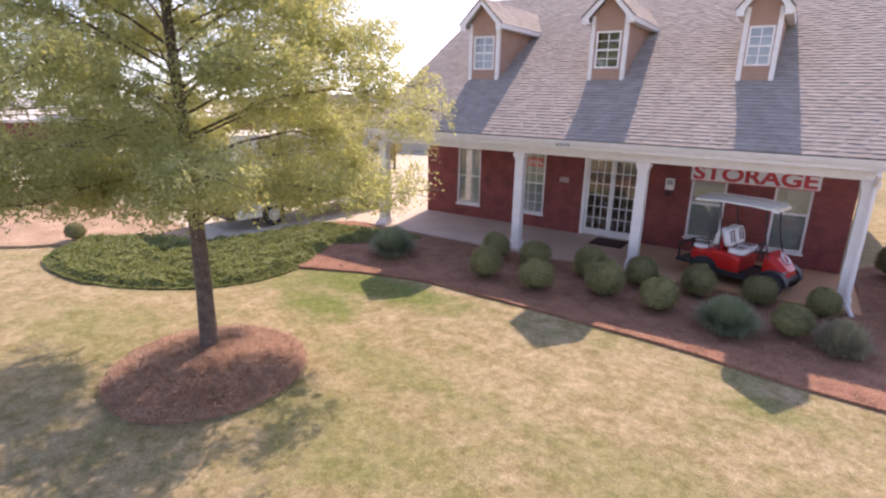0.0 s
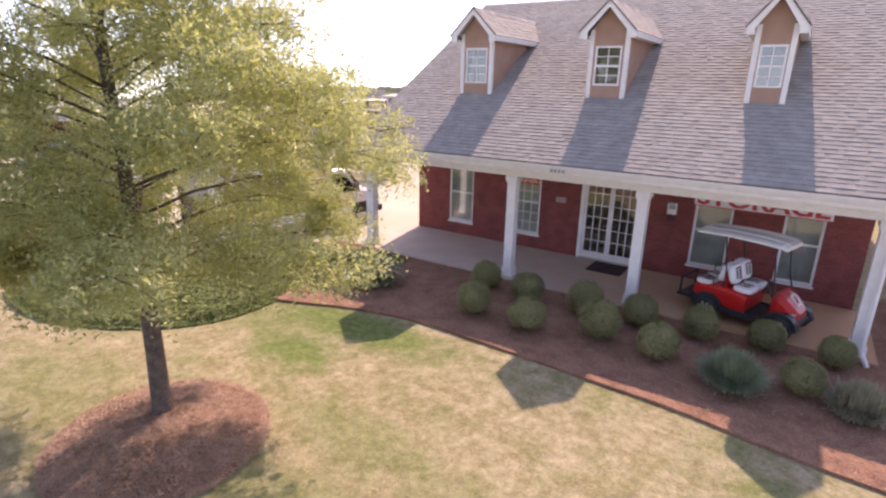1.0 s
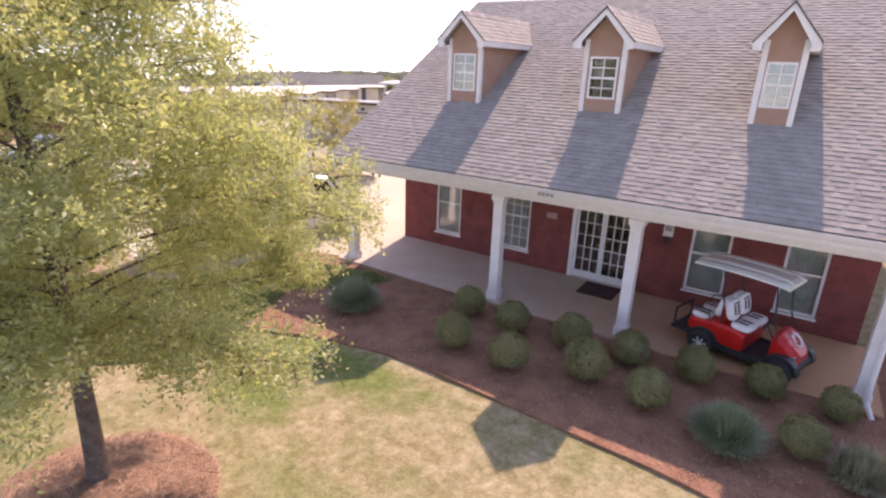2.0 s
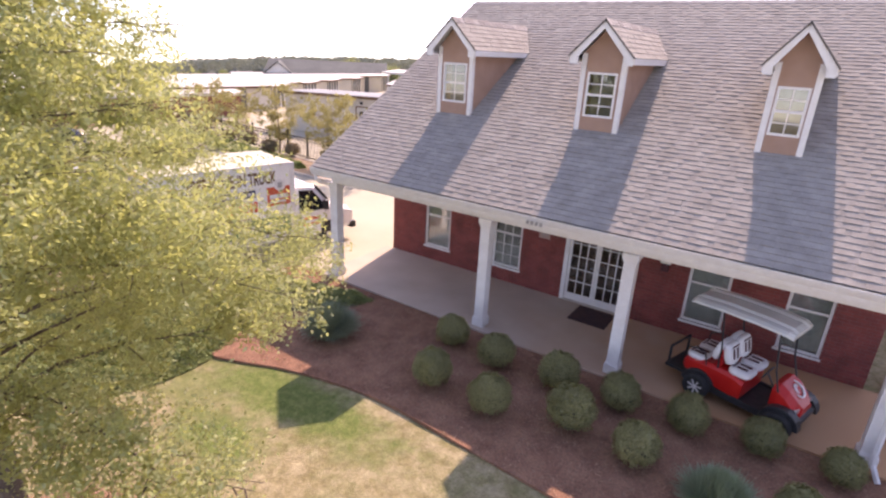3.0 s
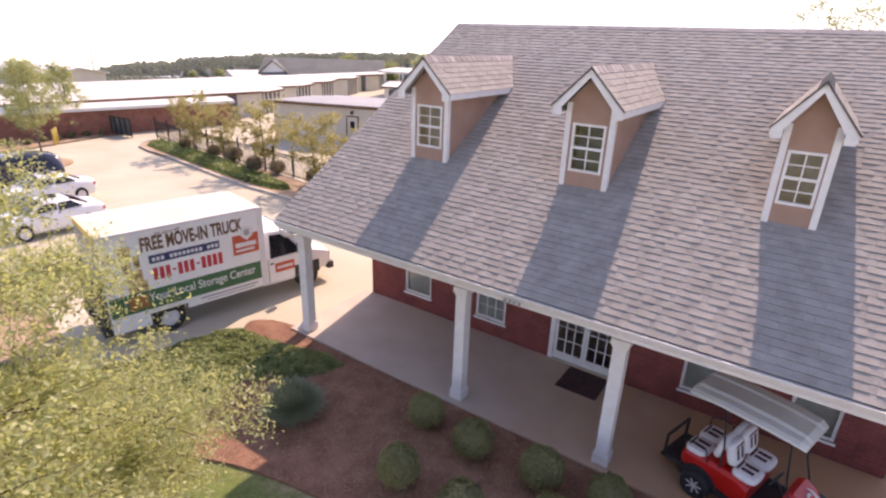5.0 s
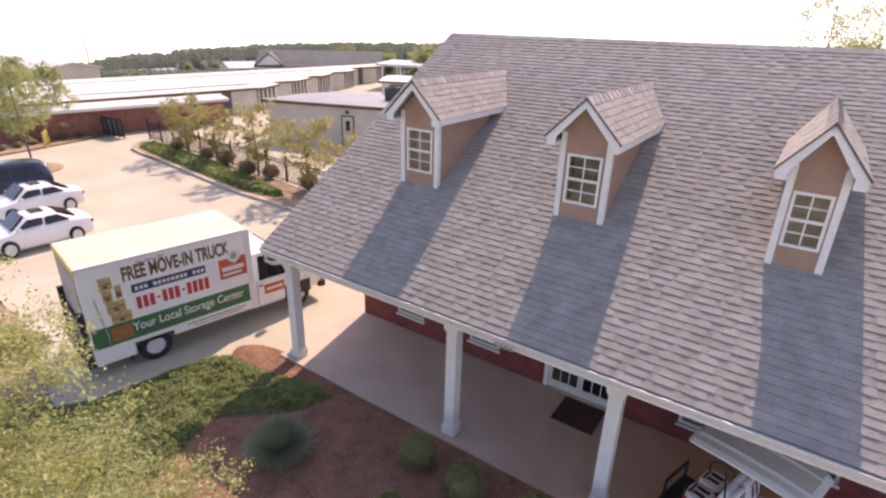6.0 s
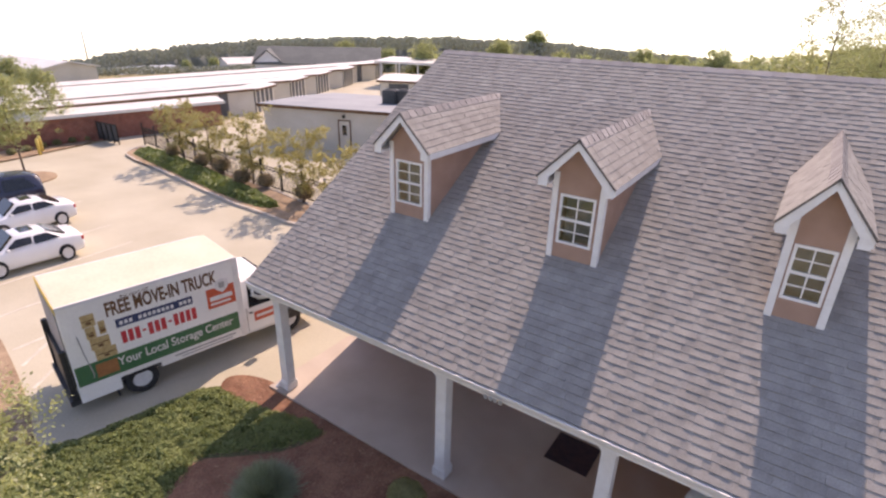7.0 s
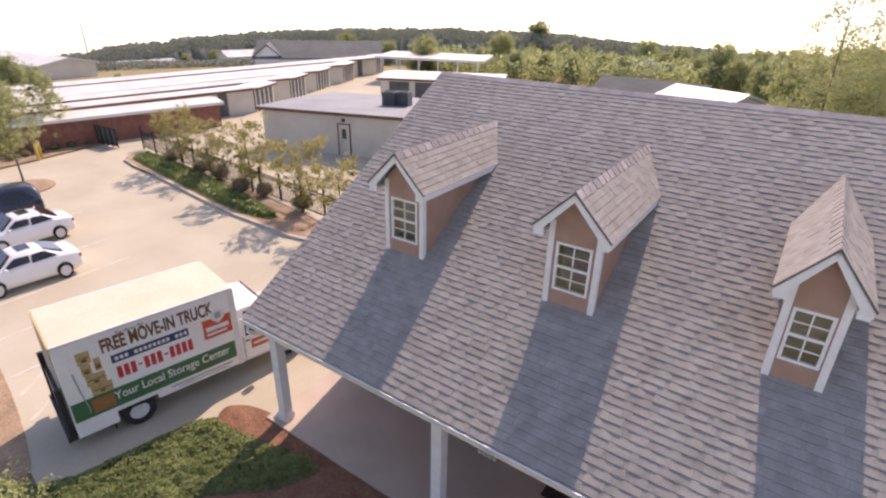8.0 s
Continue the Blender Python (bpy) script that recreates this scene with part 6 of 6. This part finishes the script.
o = Vector((-33.87, 18.93, -0.1)) - e * 40
metal_building("storage_building", pose(o.x, o.y, o.z, 0, 0, 79), 40, 2.6, 1.85, 0.14, "long brick-fronted storage row with a white metal roof", wall=FAR_BRICK, group="storage rows")
metal_building("storage_building", pose(-31.6, 35.1, -0.1, 0, 0, 25), 12, 6, 2.35, 0.2, "cream metal storage building with roller doors", doors=[(1 + 2.6 * k, 3 + 2.6 * k) for k in range(4)])

# planting strip and gate side of the lot
strip = thing("mulch_bed", "pine straw strip with low clipped shrubs", "mulch bed", kind="structure")
bm = bmesh.new()
poly = soften([(-33.48, 2.77), (-35.33, 10.75), (-40.30, 12.99), (-43.71, 7.64), (-42.73, -2.10), (-33.97, -6.00)], 1)
solid(bm, [(x, y, -0.3) for x, y in poly], [(x, y, -0.03) for x, y in poly])
part("mulch", bm, DRYMULCH, strip)
for i in range(11):
    q = i / 10
    ob = copy_thing(protos[i % 3], pose(-34.65 - 1.36 * q + 0.2 * math.sin(7 * i), 1.3 + 9.25 * q, -0.06, 0, 0, 40 * i))
    ob.scale = (0.6, 0.6, 0.55)
    tagged(ob, "small rounded shrub in a pine straw strip", "shrub", "shrubs along the lot edge")
for i in range(2):
    bol = thing("bollard", "short yellow steel bollard beside the lot", "bollard", "yellow bollards")
    bm = bmesh.new()
    lathe(bm, [(0.09, -0.1), (0.09, 0.85), (0.06, 0.93), (0.0, 0.95)], pose(-33.97 - 0.7 * i, 6.08 + 0.4 * i, 0), 10)
    part("post", bm, YELLOW, bol, smooth=True)

planter = thing("tree_ring", "small oval pine straw planter in the lot", "mulch bed", kind="structure")
bm = bmesh.new()
lathe(bm, [(1.35, -0.12), (1.35, 0.0), (0.9, 0.06), (0.0, 0.08)], pose(-28.71, 3.45, 0), 20)
part("mulch", bm, DRYMULCH, planter)
pale_reach = lambda z: np.interp(z, (1.8, 2.8, 4.2, 5.5), (0.6, 1.5, 1.3, 0.25))
oak((-28.51, 3.35, 0.0), 71, pale_reach, 2.1, 5.3, 0.06, 9000, 0.06, PALE_LEAF, "slender young tree with pale green leaves in a lot planter", limbs=26, spread=0.2, name="young_tree")
fir = lambda z: np.interp(z, (0.4, 1.0, 3.0, 5.4), (0.7, 1.6, 1.3, 0.2))
for i, (x, y, s) in enumerate(((-37.08, 8.42, 0.9), (-37.47, 6.08, 0.85))):
    t = oak((x, y, -0.05), 73 + i, fir, 0.6, 5.2, 0.08, 8000, 0.08, PALE_LEAF, "bushy evergreen tree beside the storage rows", limbs=34, spread=0.22, name="evergreen_tree")
    t.scale = (s, s, s)


# ---- distance ----
EYE = Vector((4.74, -6.0, 9.37))


def away(dx, dy, dist):
    q = math.hypot(dx, dy)
    return EYE.x + dx / q * dist, EYE.y + dy / q * dist


def far_house(name, a, b, depth, base, eaves, ridge, wall, roof, label):
    """Gabled building whose ridge runs from a to b."""
    h = thing(name, label, "building")
    d = Vector((b[0] - a[0], b[1] - a[1], 0)).normalized()
    n = Vector((-d.y, d.x, 0))
    A, B = Vector((*a, 0)), Vector((*b, 0))
    prof = [(-depth / 2, base), (depth / 2, base), (depth / 2, eaves), (0, ridge), (-depth / 2, eaves)]
    bm = bmesh.new()
    solid(bm, [A + n * u + Vector((0, 0, z)) for u, z in prof], [B + n * u + Vector((0, 0, z)) for u, z in prof])
    part("wall", bm, wall, h)
    bm = bmesh.new()
    k = (ridge - eaves) / (depth / 2)
    top = [(-depth / 2 - 0.4, eaves - 0.4 * k), (0, ridge), (depth / 2 + 0.4, eaves - 0.4 * k)]
    outline = [(u, z + 0.04) for u, z in top] + [(u, z + 0.22) for u, z in top[::-1]]
    solid(bm, [A - d * 0.3 + n * u + Vector((0, 0, z)) for u, z in outline], [B + d * 0.3 + n * u + Vector((0, 0, z)) for u, z in outline])
    part("roof", bm, roof, h)
    ln = (B - A).length
    for i in range(int(ln / 3.5)):
        for s in (-1, 1):
            c = A + d * (1.8 + 3.5 * i) + n * s * (depth / 2 + 0.02)
            bm = bmesh.new()
            box(bm, -0.5, 0.5, -0.03, 0.03, 0, 1.2, m=Matrix.Translation(c + Vector((0, 0, base + (eaves - base) * 0.35))) @ Matrix.Rotation(math.atan2(d.y, d.x), 4, "Z"))
            part("window", bm, CARGLASS, h)
    return h


HAZEROOF = material("hazy_roof", (0.105, 0.115, 0.11), (0.14, 0.15, 0.14), 0.4, 0.9, grain=3, fine=0.12)
PALEBLUE = material("pale_blue_roof", (0.45, 0.49, 0.53), (0.55, 0.58, 0.61), 0.3, 0.6, grain=4)
far_house("warehouse", away(-math.sin(radians(68.7)), math.cos(radians(68.7)), 82), away(-math.sin(radians(74.6)), math.cos(radians(74.6)), 104), 6.4, -4.5, 1.35, 2.0, CREAM, METALROOF, "far pale metal warehouse with a low gable")
far_house("far_building", away(-0.909, 0.417, 105), away(-0.872, 0.49, 108), 7, -8, -1.7, -0.9, PALEBLUE, PALEBLUE, "far low building with a pale blue roof")
far_house("far_building", away(-0.83, 0.555, 112), away(-0.80, 0.60, 114), 6, -8, -0.9, -0.1, WHITE, METALROOF, "far low white building")
far_house("apartment_building", away(-0.796, 0.605, 88), away(-0.660, 0.751, 86), 9.4, -7, 1.45, 3.3, WHITE, HAZEROOF, "far long building with a grey roof and white gables")
carport = thing("carport", "long flat white canopy on posts", "canopy")
pa, pb = Vector((*away(-0.655, 0.755, 72), 0)), Vector((*away(-0.505, 0.863, 68), 0))
d = (pb - pa).normalized()
n = Vector((-d.y, d.x, 0))
bm = bmesh.new()
solid(bm, [pa - n * 3 + Vector((0, 0, 2.72)), pb - n * 3 + Vector((0, 0, 2.72)), pb + n * 3 + Vector((0, 0, 2.88)), pa + n * 3 + Vector((0, 0, 2.88))], [pa - n * 3 + Vector((0, 0, 2.98)), pb - n * 3 + Vector((0, 0, 2.98)), pb + n * 3 + Vector((0, 0, 3.12)), pa + n * 3 + Vector((0, 0, 3.12))])
part("canopy", bm, METALROOF, carport)
for i in range(6):
    for s in (-2.6, 2.6):
        c = pa.lerp(pb, (i + 0.3) / 5.6) + n * s
        bm = bmesh.new()
        tube(bm, [c + Vector((0, 0, -2.5)), c + Vector((0, 0, 2.82))], 0.09, 6)
        part("post", bm, WHITE, carport)
far_house("house", away(-0.32, 0.947, 60), away(-0.16, 0.987, 57), 8.0, -1.5, 0.5, 2.35, BRICK, HAZEROOF, "neighbouring house with a dark grey roof")
far_house("far_building", away(-0.295, 0.955, 81), away(-0.231, 0.973, 78), 8.0, -5, -0.1, 2.2, WHITE, STOREROOF, "far house with a pale grey gable roof")
far_house("far_building", away(-0.790, 0.612, 83), away(-0.781, 0.624, 93), 3.4, -7, 1.7, 3.1, WHITE, HAZEROOF, "white gabled end wing of a far long building")
far_house("shed", away(-0.205, 0.98, 49), away(-0.105, 0.995, 46), 5.0, -0.6, 2.6, 3.25, WHITE, METALROOF, "neighbouring shed with a bright metal roof")


def woods():
    """Far belt of mixed trees round the horizon, with an uneven top."""
    w = thing("woods", "belt of mixed trees on the skyline, haze painted in", "trees", kind="stuff")
    az = (-60, -30, -8, 3, 8, 13, 18, 23, 29, 34, 45, 51, 56, 61, 65, 67.5, 72, 80, 110)
    el = (-0.060, -0.065, -0.070, -0.072, -0.071, -0.067, -0.060, -0.054, -0.051, -0.048, -0.051, -0.055, -0.061, -0.070, -0.077, -0.087, -0.092, -0.094, -0.094)
    g = np.random.default_rng(81)

    def crest(q):
        lump = noise.noise((q * 0.5, 0.3, 0)) + 0.7 * noise.noise((q * 1.7, 4.3, 0)) + 0.9 * noise.noise((q * 5.1, 7.7, 0))
        return EYE.z + float(np.interp(q, az, el)) * 116 + 0.40 * lump - 0.25

    rows = []
    for i in range(1361):
        q = -60 + 0.125 * i
        t = crest(q)
        ring = []
        for k in range(9):
            u = k / 8
            dist = 119 + 7 * u + 2.0 * noise.noise((q * 2.3, u * 6, 1.5)) * (1 - u)
            xx, yy = EYE.x - math.sin(radians(q)) * dist, EYE.y + math.cos(radians(q)) * dist
            low = land(xx, yy) - 1
            ring.append((xx, yy, low + (t - low) * math.sqrt(u)))
        ring.append((EYE.x - math.sin(radians(q)) * 140, EYE.y + math.cos(radians(q)) * 140, low))
        rows.append(ring)
    bm = bmesh.new()
    loft(bm, rows)
    part("crowns", bm, HAZED_WOODS, w, smooth=True)
    k = 60000
    a = g.uniform(-60, 110, k)
    dist = g.uniform(116, 124, k)
    x, y = EYE.x - np.sin(np.radians(a)) * dist, EYE.y + np.cos(np.radians(a)) * dist
    z = np.array([crest(q) for q in a]) + 0.25 - 2.2 * g.uniform(0, 1, k) ** 1.6
    nrm = np.column_stack([np.sin(np.radians(a)), -np.cos(np.radians(a)), np.full(k, 0.15)])
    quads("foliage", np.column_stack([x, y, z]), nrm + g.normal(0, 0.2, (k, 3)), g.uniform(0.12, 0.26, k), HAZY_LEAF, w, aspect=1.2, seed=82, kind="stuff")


woods()
tall_reach = lambda z: np.interp(z, (1.5, 3.0, 6.0, 9.0, 10.5), (1.6, 2.3, 2.3, 1.5, 0.3))
oak((4.7, 24.5, -0.1), 91, tall_reach, 3.0, 10.6, 0.08, 22000, 0.05, PALE_LEAF, "tall sparse tree with pale new leaves behind the office", limbs=34, spread=0.3)
bush_reach = lambda z: np.interp(z, (0.6, 2.0, 4.0, 5.6, 6.3), (1.6, 2.6, 2.6, 1.6, 0.4))
oak((6.3, 25.6, -0.1), 93, bush_reach, 0.9, 6.3, 0.09, 26000, 0.06, PALE_LEAF, "bushy pale yellow-green tree behind the office", limbs=40, spread=0.35)
oak((6.7, 26.5, -0.1), 92, tall_reach, 3.0, 9.6, 0.08, 16000, 0.05, PALE_LEAF, "tall sparse tree with pale new leaves behind the office", limbs=34, spread=0.3)
round_reach = lambda z: np.interp(z, (0.8, 2.5, 5.0, 7.5, 8.6), (2.0, 3.2, 3.3, 2.0, 0.4))
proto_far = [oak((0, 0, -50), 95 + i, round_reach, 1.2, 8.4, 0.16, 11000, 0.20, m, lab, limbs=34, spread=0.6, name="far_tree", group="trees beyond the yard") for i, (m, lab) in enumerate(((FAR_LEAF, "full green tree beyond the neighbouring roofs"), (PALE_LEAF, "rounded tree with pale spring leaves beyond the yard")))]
FAR_TREES = [(8.6, -0.0594, 74, 0), (29.1, -0.0553, 84, 1), (36.8, -0.0646, 72, 1), (44.6, -0.0583, 110, 1), (40.4, -0.0702, 96, 0), (52.4, -0.0768, 104, 1), (59.5, -0.0878, 100, 0), (57.1, -0.0841, 104, 0), (23.0, -0.0685, 92, 1), (20.8, -0.0726, 90, 0), (26.0, -0.073, 96, 1), (15.2, -0.0579, 100, 0), (12.1, -0.0659, 96, 0), (5.6, -0.0648, 80, 0), (3.5, -0.0625, 76, 0), (1.8, -0.0685, 52, 1), (-0.9, -0.0607, 48, 1), (-2.7, -0.057, 46, 1), (-5.0, -0.055, 50, 1), (27.6, -0.082, 74, 0), (24.6, -0.084, 76, 1), (22.0, -0.086, 74, 0), (19.0, -0.082, 78, 1), (17.2, -0.084, 76, 0), (13.6, -0.076, 84, 1), (10.4, -0.078, 80, 0), (31.0, -0.078, 80, 0), (7.0, -0.080, 70, 1), (4.6, -0.082, 62, 0), (33.5, -0.082, 84, 1), (72.9, -0.0849, 70, 0), (71.4, -0.10, 72, 0), (65.3, -0.1145, 74, 0)]
for i, (bearing, slope, dist, kind_i) in enumerate(FAR_TREES):
    x, y = EYE.x - math.sin(radians(bearing)) * dist, EYE.y + math.cos(radians(bearing)) * dist
    m = pose(x, y, land(x, y) - 0.1, 0, 0, 67 * i)
    if i < 2:
        ob = proto_far[kind_i]
        ob.matrix_world = m
    else:
        ob = copy_thing(proto_far[kind_i], m)
    s = (EYE.z + slope * dist - land(x, y) + 0.1) / 8.4
    ob.scale = (s, s, s)
g = np.random.default_rng(83)
for k, a0, a1, near, far, tall, mat, words in ((34000, 0, 38, 70, 96, 2.7, FAR_LEAF, "low scrubby thicket at the edge of a field"), (18000, 38, 72, 94, 108, 0.9, HAZY_LEAF, "scrub beyond the storage rows, haze painted in")):
    a, dist = g.uniform(a0, a1, k), g.uniform(near, far, k)
    x, y = EYE.x - np.sin(np.radians(a)) * dist, EYE.y + np.cos(np.radians(a)) * dist
    low = np.array([land(p, q) for p, q in zip(x, y)])
    lump = np.array([noise.noise((p * 0.9, q * 0.12, 0)) + 0.6 * noise.noise((p * 2.9, 5.1 + q * 0.2, 0)) for p, q in zip(a, dist)])
    z = low + np.maximum(0.4, tall * (1 + 0.5 * lump)) * g.uniform(0, 1, k) ** 0.7
    thicket = quads("thicket", np.column_stack([x, y, z]), g.normal(0, 0.7, (k, 3)) + (0, -0.5, 0.6), g.uniform(0.10, 0.26, k), mat, None, words, aspect=1.4, seed=84, kind="stuff")
    tagged(thicket, category="bushes")
pine_reach = lambda z: np.interp(z, (5.4, 6.4, 7.6, 8.8), (0.5, 1.7, 2.1, 0.5))
x, y = away(-0.43, 0.90, 120)
oak((x, y, land(x, y)), 99, pine_reach, 5.8, 8.7, 0.2, 11000, 0.14, FAR_LEAF, "lone dark pine standing above the skyline", limbs=20, spread=0.4, name="pine_tree")
mast = thing("mast", "thin far radio mast on the skyline", "mast")
x, y = away(-0.921, 0.389, 150)
bm = bmesh.new()
tube(bm, [(x, y, land(x, y) - 1), (x, y, 3.6)], [0.25, 0.12], 6)
part("pole", bm, GREY, mast)


# ---- roof shingles ----
def shingles():
    """Laminated tabs, course by course; the ones lowest on the middle of the roof are pieces of their own."""
    r = random.Random(5)
    v = Vector((0, math.cos(ALPHA), math.sin(ALPHA)))
    n = Vector((0, -math.sin(ALPHA), math.cos(ALPHA)))
    courses = 62
    e = SLOPE_LEN / courses
    shared = {}
    verts, faces = [], []
    single = 0
    for c in range(courses):
        x = RAKE_L - 0.03 - r.uniform(0, 0.2)
        proud = False
        while x < RAKE_R + 0.03:
            proud = not proud
            w = r.choice((0.20, 0.25, 0.30, 0.34)) if proud else r.choice((0.07, 0.10, 0.13))
            xe = min(x + w, RAKE_R + 0.03)
            th = r.choice((0.016, 0.019)) if proud else 0.008
            drop = 0.004 if proud else 0.0
            o = Vector((x, EAVE_Y, EAVE_Z)) + v * (c * e - 0.012 * (c == 0))
            if single < 300 and 9 <= c < 30 and 2.6 < x < 4.3 and xe - x == w:
                key = (w, th)
                if key not in shared:
                    bm = bmesh.new()
                    prof = [v * 0 + n * 0, v * 0 + n * th, v * (e + 0.01) + n * 0.003, v * (e + 0.01)]
                    solid(bm, [p + Vector((0.0006, 0, 0)) for p in prof], [p + Vector((w - 0.0006, 0, 0)) for p in prof])
                    shared[key] = mesh_of("shingle", bm, SHINGLE)
                ob = new("shingle", shared[key])
                ob.parent = office
                ob.location = o
                single += 1
            else:
                b = len(verts)
                for xx in (max(x, RAKE_L - 0.03) + 0.0006, max(xe, RAKE_L - 0.028) - 0.0006):
                    for p in (o - v * drop, o - v * drop + n * th, o + v * (e + 0.01) + n * 0.003, o + v * (e + 0.01)):
                        verts.append((xx, p.y, p.z))
                faces += [(b, b + 1, b + 2, b + 3), (b + 7, b + 6, b + 5, b + 4), (b, b + 4, b + 5, b + 1), (b + 1, b + 5, b + 6, b + 2)]
            x = xe if xe < RAKE_R + 0.03 else RAKE_R + 1
    me = bpy.data.meshes.new("shingle_field")
    me.from_pydata(verts, [], faces)
    me.materials.append(SHINGLE)
    ob = new("shingle_field", me)
    ob.parent = office
    tagged(ob, "weathered pinkish-grey laminated roof shingles", kind="stuff")


shingles()
